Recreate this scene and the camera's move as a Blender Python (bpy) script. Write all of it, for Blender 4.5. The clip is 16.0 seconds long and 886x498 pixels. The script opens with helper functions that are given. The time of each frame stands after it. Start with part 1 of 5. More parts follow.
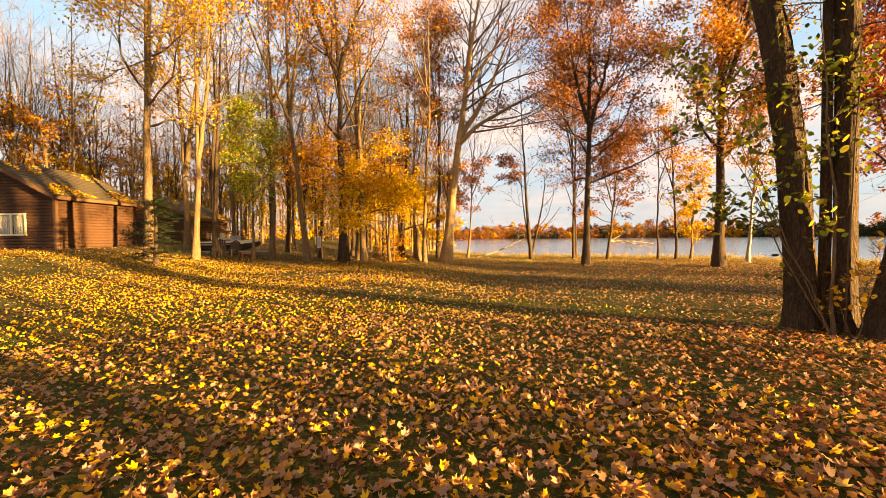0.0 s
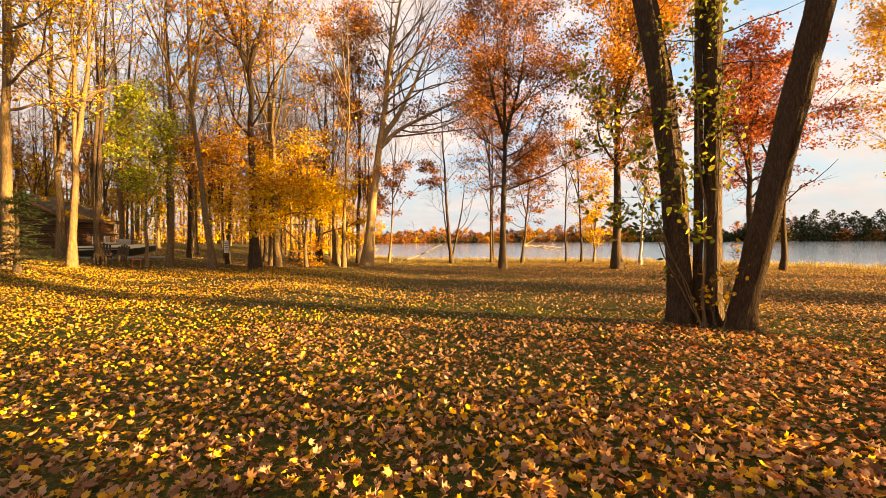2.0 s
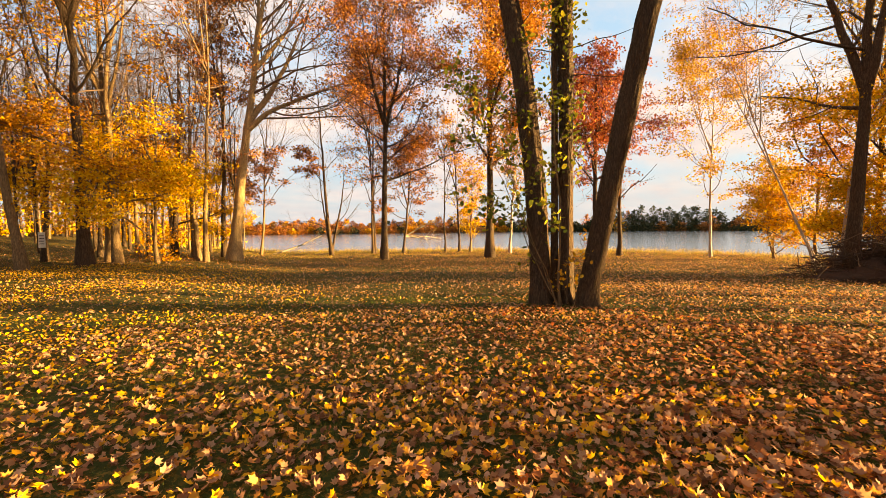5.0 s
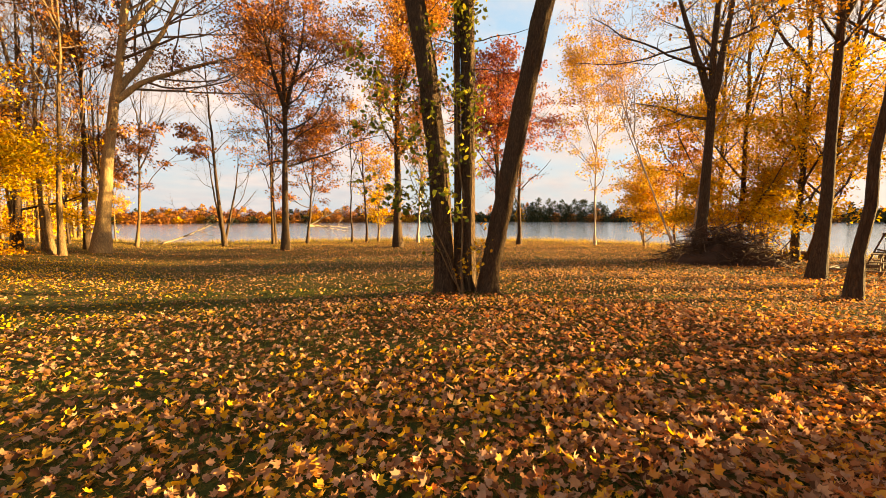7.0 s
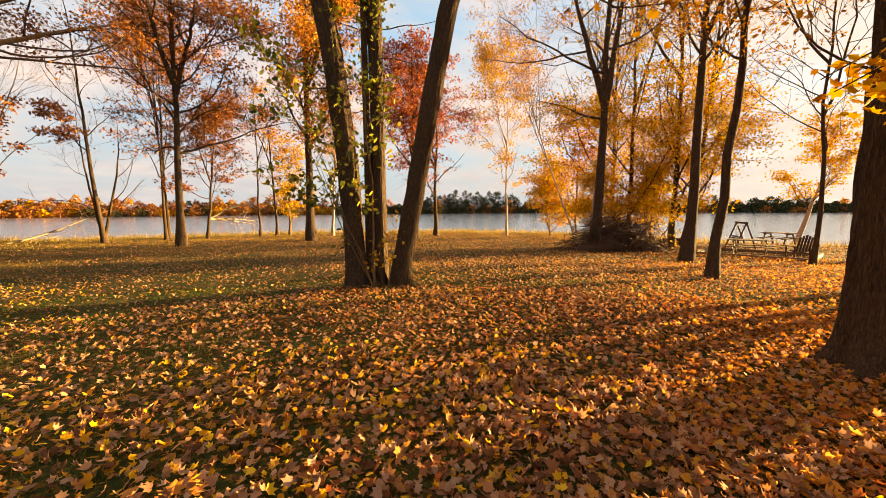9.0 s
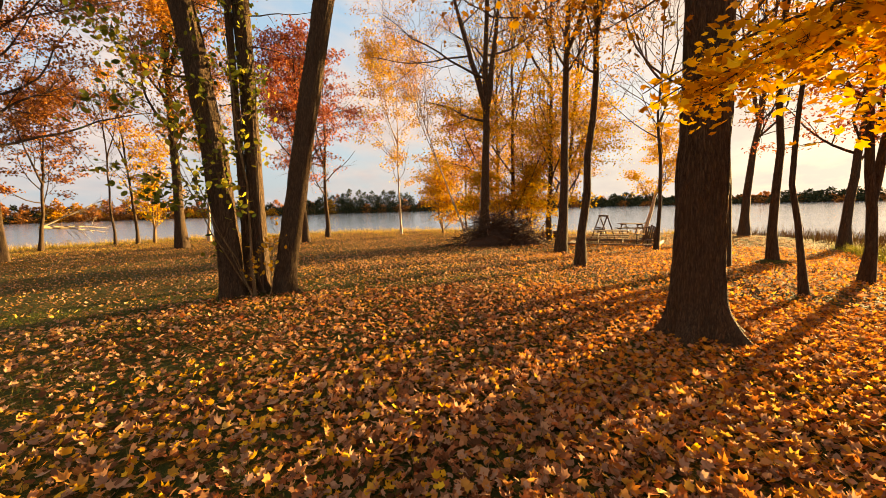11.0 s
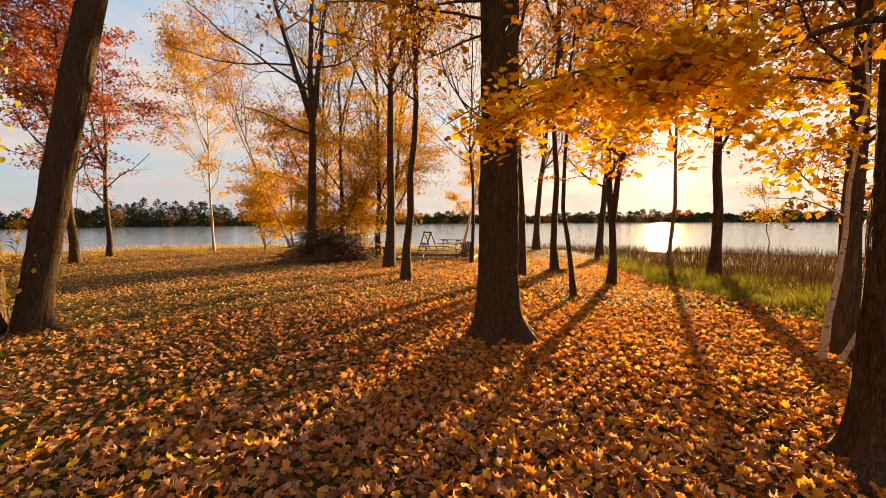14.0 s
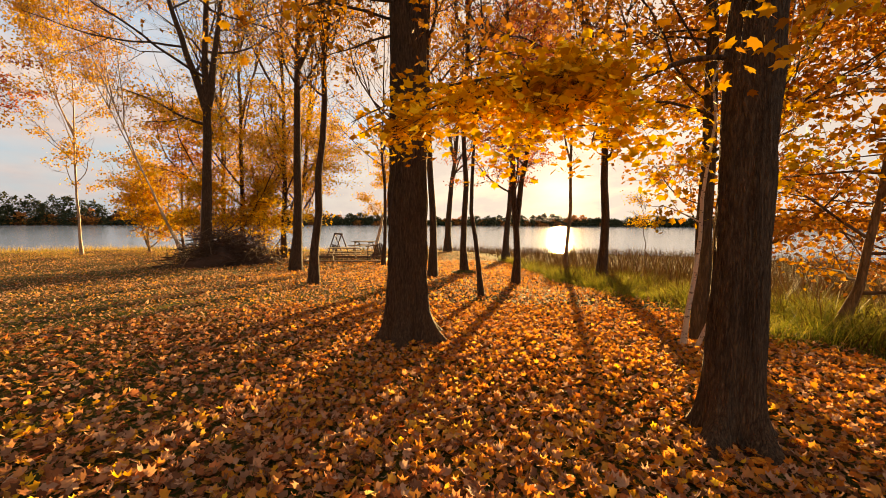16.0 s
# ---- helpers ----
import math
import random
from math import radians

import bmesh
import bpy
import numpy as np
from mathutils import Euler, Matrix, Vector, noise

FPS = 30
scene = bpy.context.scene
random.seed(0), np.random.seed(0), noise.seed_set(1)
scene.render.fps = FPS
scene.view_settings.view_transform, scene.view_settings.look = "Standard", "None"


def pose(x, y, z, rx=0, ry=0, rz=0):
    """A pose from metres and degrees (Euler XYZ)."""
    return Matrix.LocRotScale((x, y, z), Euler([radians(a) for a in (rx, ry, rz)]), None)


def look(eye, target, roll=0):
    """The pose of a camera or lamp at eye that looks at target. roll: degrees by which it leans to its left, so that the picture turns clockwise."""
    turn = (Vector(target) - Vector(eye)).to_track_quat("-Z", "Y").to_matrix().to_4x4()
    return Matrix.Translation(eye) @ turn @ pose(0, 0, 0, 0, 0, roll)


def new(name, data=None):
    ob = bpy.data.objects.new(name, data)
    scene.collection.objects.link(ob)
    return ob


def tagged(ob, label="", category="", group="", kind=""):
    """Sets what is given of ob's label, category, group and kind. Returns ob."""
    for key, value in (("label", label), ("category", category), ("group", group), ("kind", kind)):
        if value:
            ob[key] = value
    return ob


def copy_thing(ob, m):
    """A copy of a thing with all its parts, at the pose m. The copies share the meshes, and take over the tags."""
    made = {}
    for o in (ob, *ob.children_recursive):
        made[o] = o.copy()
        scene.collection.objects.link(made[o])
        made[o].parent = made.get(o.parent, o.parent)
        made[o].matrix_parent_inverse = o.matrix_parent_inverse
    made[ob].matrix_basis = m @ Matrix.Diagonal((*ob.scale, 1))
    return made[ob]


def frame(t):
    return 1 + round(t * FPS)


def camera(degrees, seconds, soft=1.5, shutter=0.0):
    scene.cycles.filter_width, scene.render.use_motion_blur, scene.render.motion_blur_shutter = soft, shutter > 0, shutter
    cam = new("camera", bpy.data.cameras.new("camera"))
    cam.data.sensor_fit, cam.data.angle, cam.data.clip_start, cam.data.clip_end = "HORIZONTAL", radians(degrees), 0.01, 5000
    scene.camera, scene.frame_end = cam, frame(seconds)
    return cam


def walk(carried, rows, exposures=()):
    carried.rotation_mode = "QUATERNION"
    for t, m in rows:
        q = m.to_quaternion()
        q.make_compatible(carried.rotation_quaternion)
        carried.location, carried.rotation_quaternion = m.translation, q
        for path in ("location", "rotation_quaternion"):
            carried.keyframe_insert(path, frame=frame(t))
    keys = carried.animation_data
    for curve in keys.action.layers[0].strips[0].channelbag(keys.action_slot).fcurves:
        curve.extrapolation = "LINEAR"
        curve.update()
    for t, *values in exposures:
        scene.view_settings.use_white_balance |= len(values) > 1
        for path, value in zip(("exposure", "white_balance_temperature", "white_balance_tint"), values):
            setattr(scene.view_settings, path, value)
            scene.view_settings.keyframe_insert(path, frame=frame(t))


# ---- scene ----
cam = camera(94.8, 16.0, soft=0.5)
walk(cam, [
    (0.0, look((-0.001, -0.000, 1.590), (-0.0006, 1.9986, 1.5255), -0.67)),
    (0.5, look((0.009, -0.000, 1.600), (0.1013, 1.9970, 1.5442), -0.58)),
    (1.0, look((0.020, 0.019, 1.614), (0.2099, 2.0093, 1.5652), -0.52)),
    (1.5, look((0.035, 0.023, 1.616), (0.3208, 2.0018, 1.5685), -0.47)),
    (2.0, look((0.046, 0.018, 1.614), (0.4276, 1.9808, 1.5661), -0.47)),
    (2.5, look((0.054, 0.009, 1.614), (0.5220, 1.9527, 1.5605), -0.57)),
    (3.0, look((0.059, 0.011, 1.612), (0.6108, 1.9326, 1.5521), -0.67)),
    (3.5, look((0.070, 0.012, 1.607), (0.7103, 1.9053, 1.5403), -0.72)),
    (4.0, look((0.086, 0.010, 1.602), (0.8147, 1.8707, 1.5264), -0.75)),
    (6.5, look((0.176, 0.018, 1.587), (1.3795, 1.6097, 1.4521), -0.21)),
    (7.0, look((0.215, 0.001, 1.582), (1.5011, 1.5252, 1.4326), -0.18)),
    (7.5, look((0.257, -0.015, 1.579), (1.6175, 1.4417, 1.4164), -0.12)),
    (8.0, look((0.296, -0.040, 1.575), (1.7251, 1.3478, 1.4017), -0.06)),
    (8.5, look((0.328, -0.067, 1.576), (1.8228, 1.2482, 1.3929), -0.12)),
    (9.0, look((0.347, -0.087, 1.584), (1.9052, 1.1521, 1.3928), -0.38)),
    (11.5, look((0.510, -0.217, 1.600), (2.3792, 0.4670, 1.4017), -1.59)),
    (12.0, look((0.517, -0.235, 1.601), (2.4300, 0.3189, 1.4153), -1.45)),
    (12.5, look((0.524, -0.254, 1.600), (2.4721, 0.1645, 1.4290), -1.18)),
    (13.0, look((0.532, -0.281, 1.600), (2.5053, 0.0024, 1.4431), -0.93)),
    (13.5, look((0.531, -0.295, 1.604), (2.5203, -0.1453, 1.4563), -0.77)),
    (14.0, look((0.519, -0.308, 1.608), (2.5135, -0.2869, 1.4652), -0.49)),
    (14.5, look((0.515, -0.314, 1.611), (2.5079, -0.4123, 1.4714), -0.27)),
    (15.0, look((0.521, -0.325, 1.607), (2.5054, -0.5339, 1.4704), 0.01)),
    (15.5, look((0.532, -0.341, 1.601), (2.5026, -0.6524, 1.4665), 0.17)),
    (16.0, look((0.536, -0.361, 1.601), (2.4908, -0.7617, 1.4676), 0.27)),
], exposures=[(0, 2.97, 7550, 9), (4, 2.94, 7550, 9), (8, 2.85, 7550, 9), (12, 2.62, 7450, 10), (16, 2.54, 7350, 11)])


# ---- world and light ----
SUN_AZ, SUN_EL = 117.6, 4.5
sun_dir = Vector((math.sin(radians(SUN_AZ)) * math.cos(radians(SUN_EL)), math.cos(radians(SUN_AZ)) * math.cos(radians(SUN_EL)), math.sin(radians(SUN_EL))))


def link(nt, a, ao, b, bi):
    nt.links.new(a.outputs[ao], b.inputs[bi])


def nmath(nt, op, a, b=0.0, clamp=False):
    n = nt.nodes.new("ShaderNodeMath")
    n.operation, n.use_clamp = op, clamp
    for i, v in enumerate((a, b)):
        if isinstance(v, (int, float)):
            n.inputs[i].default_value = v
        else:
            nt.links.new(v, n.inputs[i])
    return n.outputs[0]


def nramp(nt, fac, stops, interpolation="LINEAR"):
    n = nt.nodes.new("ShaderNodeValToRGB")
    n.color_ramp.interpolation = interpolation
    while len(n.color_ramp.elements) < len(stops):
        n.color_ramp.elements.new(0.5)
    for e, (p, c) in zip(n.color_ramp.elements, stops):
        e.position, e.color = p, (*c, 1)
    nt.links.new(fac, n.inputs[0])
    return n.outputs[0]


def nmix(nt, fac, a, b, mode="MIX"):
    n = nt.nodes.new("ShaderNodeMix")
    n.data_type, n.blend_type = "RGBA", mode
    for i, v in ((0, fac), (6, a), (7, b)):
        if isinstance(v, (int, float)):
            n.inputs[i].default_value = v
        elif isinstance(v, tuple):
            n.inputs[i].default_value = (*v, 1)
        else:
            nt.links.new(v, n.inputs[i])
    return n.outputs[2]


def nnoise(nt, vec, scale, detail=4.0, rough=0.55, out=0):
    n = nt.nodes.new("ShaderNodeTexNoise")
    n.inputs["Scale"].default_value, n.inputs["Detail"].default_value, n.inputs["Roughness"].default_value = scale, detail, rough
    if vec is not None:
        nt.links.new(vec, n.inputs["Vector"])
    return n.outputs[out]


def nmap(nt, vec, scale=(1, 1, 1)):
    n = nt.nodes.new("ShaderNodeMapping")
    n.inputs["Scale"].default_value = scale
    nt.links.new(vec, n.inputs["Vector"])
    return n.outputs[0]


def build_world():
    w = bpy.data.worlds.new("sky")
    scene.world = w
    w.use_nodes = True
    nt = w.node_tree
    bg = nt.nodes["Background"]
    tc = nt.nodes.new("ShaderNodeTexCoord")
    sky = nt.nodes.new("ShaderNodeTexSky")
    sky.sky_type, sky.sun_disc = "NISHITA", False
    sky.sun_elevation, sky.sun_rotation = radians(SUN_EL), radians(SUN_AZ)
    sky.air_density, sky.dust_density, sky.ozone_density = 1.0, 1.2, 1.5
    sep = nt.nodes.new("ShaderNodeSeparateXYZ")
    link(nt, tc, "Generated", sep, 0)
    up = nmath(nt, "ADD", nmath(nt, "MAXIMUM", sep.outputs[2], 0.0), 0.22)
    flat = nt.nodes.new("ShaderNodeCombineXYZ")
    nt.links.new(nmath(nt, "DIVIDE", sep.outputs[0], up), flat.inputs[0])
    nt.links.new(nmath(nt, "DIVIDE", sep.outputs[1], up), flat.inputs[1])
    n1 = nnoise(nt, nmap(nt, flat.outputs[0], (1.0, 1.3, 1)), 1.05, 7, 0.58)
    cover = nramp(nt, n1, [(0.37, (0, 0, 0)), (0.57, (1, 1, 1))])
    n2 = nnoise(nt, flat.outputs[0], 2.6, 5, 0.6)
    dot = nt.nodes.new("ShaderNodeVectorMath")
    dot.operation = "DOT_PRODUCT"
    link(nt, tc, "Generated", dot, 0)
    dot.inputs[1].default_value = sun_dir
    near = nmath(nt, "MAXIMUM", dot.outputs["Value"], 0.0)
    glow = nmath(nt, "POWER", near, 26.0)
    core = nmath(nt, "POWER", near, 650.0)
    cloud = nmix(nt, nramp(nt, n2, [(0.3, (0, 0, 0)), (0.65, (1, 1, 1))]), (0.72, 0.64, 0.68), (1.04, 0.88, 0.83))
    cloud = nmix(nt, nmath(nt, "MULTIPLY", near, 0.5), cloud, (1.0, 0.80, 0.66))
    blue = nmix(nt, 1.0, sky.outputs[0], (0.13, 0.13, 0.13), "MULTIPLY")
    blue = nmix(nt, 1.0, blue, (0.33, 0.50, 0.72), "ADD")
    col = nmix(nt, cover, blue, cloud)
    low = nramp(nt, sep.outputs[2], [(0.0, (1, 1, 1)), (0.30, (0, 0, 0))])
    col = nmix(nt, nmath(nt, "MULTIPLY", low, 0.65), col, (0.52, 0.57, 0.66))
    col = nmix(nt, nmath(nt, "MULTIPLY", nmath(nt, "POWER", near, 6.0), 0.7), col, (1.03, 0.92, 0.80))
    g1 = nmix(nt, glow, (0, 0, 0), (0.17, 0.10, 0.04))
    col = nmix(nt, 1.0, col, g1, "ADD")
    g2 = nmix(nt, core, (0, 0, 0), (1.25, 0.78, 0.34))
    col = nmix(nt, 1.0, col, g2, "ADD")
    nt.links.new(col, bg.inputs[0])
    bg.inputs[1].default_value = 0.157


build_world()
sun = new("sun", bpy.data.lights.new("sun", "SUN"))
sun.data.energy, sun.data.angle, sun.data.color = 5.0, radians(0.6), (1.0, 0.69, 0.29)
sun.matrix_world = look(sun_dir * 50, (0, 0, 0))


# ---- materials ----
def material(name, build, rough=0.8, bump=None, spec=0.3):
    m = bpy.data.materials.new(name)
    m.use_nodes = True
    nt = m.node_tree
    b = nt.nodes["Principled BSDF"]
    b.inputs["Roughness"].default_value = rough
    b.inputs["Specular IOR Level"].default_value = spec
    tc = nt.nodes.new("ShaderNodeTexCoord")
    col, height = build(nt, tc)
    if isinstance(col, tuple):
        b.inputs["Base Color"].default_value = (*col, 1)
    else:
        nt.links.new(col, b.inputs["Base Color"])
    if height is not None:
        bp = nt.nodes.new("ShaderNodeBump")
        bp.inputs["Strength"].default_value, bp.inputs["Distance"].default_value = bump or (0.5, 0.02)
        nt.links.new(height, bp.inputs["Height"])
        link(nt, bp, 0, b, "Normal")
    return m


def leaf_material(name, stops, through_light=0.45, patch=None):
    """Thin leaf: colour by leaf, some light passing through."""
    m = bpy.data.materials.new(name)
    m.use_nodes = True
    nt = m.node_tree
    b = nt.nodes["Principled BSDF"]
    b.inputs["Roughness"].default_value = 0.7
    b.inputs["Specular IOR Level"].default_value = 0.06
    geo = nt.nodes.new("ShaderNodeNewGeometry")
    fac = geo.outputs["Random Per Island"]
    if patch:
        n = nnoise(nt, geo.outputs["Position"], patch, 3)
        fac = nmath(nt, "ADD", nmath(nt, "MULTIPLY", fac, 0.8), nmath(nt, "MULTIPLY", nmath(nt, "SUBTRACT", n, 0.46), 0.9), True)
    col = nramp(nt, fac, stops)
    spots = nnoise(nt, geo.outputs["Position"], 30, 3)
    col = nmix(nt, nmath(nt, "MULTIPLY", spots, 0.5), col, (0.16, 0.06, 0.015), "MIX") if patch else col
    nt.links.new(col, b.inputs["Base Color"])
    tr = nt.nodes.new("ShaderNodeBsdfTranslucent")
    nt.links.new(col, tr.inputs[0])
    mx = nt.nodes.new("ShaderNodeMixShader")
    mx.inputs[0].default_value = through_light
    link(nt, b, 0, mx, 1)
    link(nt, tr, 0, mx, 2)
    link(nt, mx, 0, nt.nodes["Material Output"], 0)
    return m


def bark_build(dark, light, scale=1.0, cells=1.0):
    def build(nt, tc):
        v = nmap(nt, tc.outputs["Object"], (9 * scale, 9 * scale, (1.3 if cells == 1.0 else 1.5) * scale))
        n = nnoise(nt, v, 1.6, 6, 0.65)
        vor = nt.nodes.new("ShaderNodeTexVoronoi")
        vor.feature = "DISTANCE_TO_EDGE"
        vor.inputs["Scale"].default_value = 1.5
        nt.links.new(v, vor.inputs["Vector"])
        groove = nmath(nt, "MULTIPLY", vor.outputs["Distance"], 2.4, True)
        if cells < 1.0:
            ridge = nmath(nt, "MULTIPLY", nmath(nt, "ABSOLUTE", nmath(nt, "SUBTRACT", nnoise(nt, v, 2.3, 3, 0.6), 0.5)), 5.0, True)
            groove = nmath(nt, "ADD", nmath(nt, "MULTIPLY", groove, cells), nmath(nt, "MULTIPLY", ridge, 1.0 - cells))
        big = nnoise(nt, tc.outputs["Object"], 1.3, 3)
        col = nramp(nt, nmath(nt, "MULTIPLY", nmath(nt, "ADD", n, groove), 0.62), [(0.2, dark), (0.75, light)])
        col = nmix(nt, nmath(nt, "MULTIPLY", big, 0.5), col, tuple(c * 0.55 for c in light))
        return col, nmath(nt, "ADD", groove, nmath(nt, "MULTIPLY", n, 0.7))
    return build


BARK_DARK = material("furrowed_dark_bark", bark_build((0.014, 0.009, 0.006), (0.115, 0.072, 0.042), 1.2, 0.3), 0.92, (0.9, 0.03), 0.15)
BARK_NEAR = material("deeply_furrowed_bark", bark_build((0.014, 0.009, 0.006), (0.16, 0.10, 0.058), 2.1, 0.2), 0.92, (1.0, 0.035), 0.15)
BARK_GREY = material("grey_brown_bark", bark_build((0.036, 0.022, 0.012), (0.27, 0.17, 0.082), 1.2, 0.3), 0.9, (0.7, 0.02), 0.15)
# lighter bark for the large bare tree, its sunlit paleness put into the colour
BARK_SUNLIT = material("sunlit_smooth_bark", bark_build((0.08, 0.052, 0.024), (0.47, 0.31, 0.15), 1.2, 0.3), 0.85, (0.5, 0.015), 0.15)
BARK_TWIG = material("twig_bark", lambda nt, tc: (nmix(nt, nnoise(nt, tc.outputs["Object"], 3, 3), (0.05, 0.03, 0.018), (0.16, 0.10, 0.06)), None), 0.9)


def birch_build(nt, tc):
    v = nmap(nt, tc.outputs["Object"], (14, 14, 30))
    n = nnoise(nt, v, 1.2, 4, 0.6)
    mark = nramp(nt, n, [(0.56, (0, 0, 0)), (0.62, (1, 1, 1))])
    return nmix(nt, mark, (0.44, 0.34, 0.25), (0.12, 0.085, 0.06)), n


BARK_BIRCH = material("birch_bark", birch_build, 0.75, (0.3, 0.01))
YELLOW = leaf_material("yellow_maple_leaf", [(0.0, (0.272, 0.109, 0.0050)), (0.3, (0.543, 0.275, 0.0067)), (0.8, (0.672, 0.407, 0.0125)), (1.0, (0.480, 0.382, 0.0249))], 0.26)
ORANGE = leaf_material("orange_leaf", [(0.0, (0.218, 0.074, 0.0083)), (0.5, (0.498, 0.206, 0.0099)), (1.0, (0.637, 0.339, 0.0149))], 0.22)
AMBER = leaf_material("amber_oak_leaf", [(0.0, (0.202, 0.073, 0.0173)), (0.5, (0.421, 0.168, 0.0216)), (1.0, (0.590, 0.294, 0.0259))], 0.24)
VINE = leaf_material("vine_leaf", [(0.0, (0.04, 0.06, 0.012)), (0.5, (0.17, 0.18, 0.02)), (1.0, (0.52, 0.42, 0.04))], 0.35)
RUSSET = leaf_material("orange_fallen_leaf", [(0.0, (0.36, 0.10, 0.02)), (0.5, (0.66, 0.24, 0.03)), (0.85, (0.80, 0.36, 0.04)), (1.0, (0.60, 0.29, 0.11))], 0.45)
FAR_GREEN = leaf_material("far_shore_leaf", [(0.0, (0.018, 0.028, 0.012)), (0.6, (0.04, 0.048, 0.018)), (1.0, (0.085, 0.06, 0.02))], 0.1)
BOUGH = leaf_material("golden_bough_leaf", [(0.0, (0.52, 0.22, 0.008)), (0.4, (0.80, 0.43, 0.01)), (1.0, (0.90, 0.57, 0.02))], 0.2)
RUST = leaf_material("rust_oak_leaf", [(0.0, (0.139, 0.048, 0.0171)), (0.5, (0.297, 0.104, 0.0239)), (1.0, (0.495, 0.199, 0.0286))], 0.3)
RED = leaf_material("red_maple_leaf", [(0.0, (0.176, 0.040, 0.0230)), (0.5, (0.330, 0.081, 0.0345)), (1.0, (0.506, 0.184, 0.0345))], 0.28)
LIME = leaf_material("yellow_green_leaf", [(0.0, (0.10, 0.14, 0.015)), (0.5, (0.32, 0.34, 0.03)), (1.0, (0.60, 0.50, 0.04))])
PINE = leaf_material("dark_needle", [(0.0, (0.010, 0.016, 0.007)), (1.0, (0.035, 0.045, 0.016))], 0.15)
LITTER = leaf_material("fallen_maple_leaf", [(0.0, (0.07, 0.03, 0.015)), (0.16, (0.21, 0.095, 0.05)), (0.34, (0.42, 0.225, 0.13)), (0.54, (0.62, 0.375, 0.23)), (0.70, (0.62, 0.25, 0.06)), (0.85, (0.74, 0.39, 0.05)), (1.0, (0.84, 0.57, 0.14))], 0.33, 0.35)
FRESH = leaf_material("fresh_yellow_leaf", [(0.0, (0.54, 0.22, 0.015)), (0.5, (0.76, 0.40, 0.02)), (1.0, (0.84, 0.53, 0.04))], 0.36)
GRASS = leaf_material("lawn_grass", [(0.0, (0.03, 0.045, 0.01)), (0.6, (0.07, 0.095, 0.018)), (1.0, (0.17, 0.15, 0.04))], 0.35)
TALL = leaf_material("tall_green_grass", [(0.0, (0.05, 0.075, 0.008)), (0.6, (0.20, 0.195, 0.02)), (1.0, (0.48, 0.37, 0.05))], 0.5)
REED = leaf_material("dry_reed", [(0.0, (0.045, 0.022, 0.01)), (0.5, (0.11, 0.055, 0.018)), (0.85, (0.19, 0.10, 0.028)), (1.0, (0.11, 0.11, 0.02))], 0.08)
BROWN = leaf_material("red_brown_fallen_leaf", [(0.0, (0.12, 0.035, 0.014)), (0.5, (0.38, 0.135, 0.05)), (0.85, (0.56, 0.26, 0.11)), (1.0, (0.58, 0.14, 0.025))], 0.36)
STRAW = leaf_material("straw_reed", [(0.0, (0.10, 0.085, 0.02)), (0.5, (0.32, 0.21, 0.04)), (1.0, (0.58, 0.40, 0.09))], 0.35)


def ground_build(nt, tc):
    """Soil and short grass; the leaf cover closes towards the trees round the lawn."""
    p = tc.outputs["Object"]
    soil = nmix(nt, nnoise(nt, p, 0.8, 5), (0.020, 0.036, 0.007), (0.05, 0.052, 0.012))
    out = nt.nodes.new("ShaderNodeVectorMath")
    out.operation = "LENGTH"
    nt.links.new(p, out.inputs[0])
    rim = nmath(nt, "MULTIPLY", nmath(nt, "SUBTRACT", out.outputs["Value"], 15.0), 0.07, True)
    speck = nmath(nt, "ADD", nnoise(nt, p, 17, 5, 0.75), nmath(nt, "MULTIPLY", rim, 0.03))
    spots = nramp(nt, speck, [(0.50, (0, 0, 0)), (0.57, (1, 1, 1))])
    leafy = nmix(nt, nnoise(nt, p, 5.5, 4, 0.7), (0.16, 0.07, 0.018), (0.44, 0.22, 0.03))
    cover = nramp(nt, nmath(nt, "ADD", nnoise(nt, p, 0.9, 5, 0.65), nmath(nt, "MULTIPLY", rim, 0.06)), [(0.38, (0.10, 0.10, 0.10)), (0.64, (0.80, 0.80, 0.80))])
    return nmix(nt, nmath(nt, "MULTIPLY", spots, cover), soil, leafy), nnoise(nt, p, 22, 5, 0.7)


GROUND = material("leafy_lawn_soil", ground_build, 0.95, (0.8, 0.04), 0.1)


def water_build(nt, tc):
    v = nmap(nt, tc.outputs["Object"], (0.8, 2.0, 1))
    return (0.16, 0.20, 0.26), nmath(nt, "ADD", nnoise(nt, v, 1.6, 4, 0.6), nmath(nt, "MULTIPLY", nnoise(nt, v, 0.12, 2), 2.0))


WATER = material("lake_water", water_build, 0.11, (0.35, 0.05), 0.8)
WATER.node_tree.nodes["Principled BSDF"].inputs["IOR"].default_value = 1.6


# ---- mesh helpers ----
def mesh_from(name, verts, faces, mat, smooth=False):
    verts, faces = np.asarray(verts, np.float32), np.asarray(faces, np.int32)
    me = bpy.data.meshes.new(name)
    k = faces.shape[1]
    me.vertices.add(len(verts))
    me.vertices.foreach_set("co", verts.ravel())
    me.loops.add(faces.size)
    me.loops.foreach_set("vertex_index", faces.ravel())
    me.polygons.add(len(faces))
    me.polygons.foreach_set("loop_start", np.arange(0, faces.size, k, dtype=np.int32))
    if smooth:
        me.polygons.foreach_set("use_smooth", np.ones(len(faces), bool))
    me.materials.append(mat)
    me.update(calc_edges=True)
    return me


def mesh_part(name, verts, faces, mat, parent=None, label="", smooth=False):
    ob = new(name, mesh_from(name, verts, faces, mat, smooth))
    ob.parent = parent
    if label:
        tagged(ob, label)
    return ob


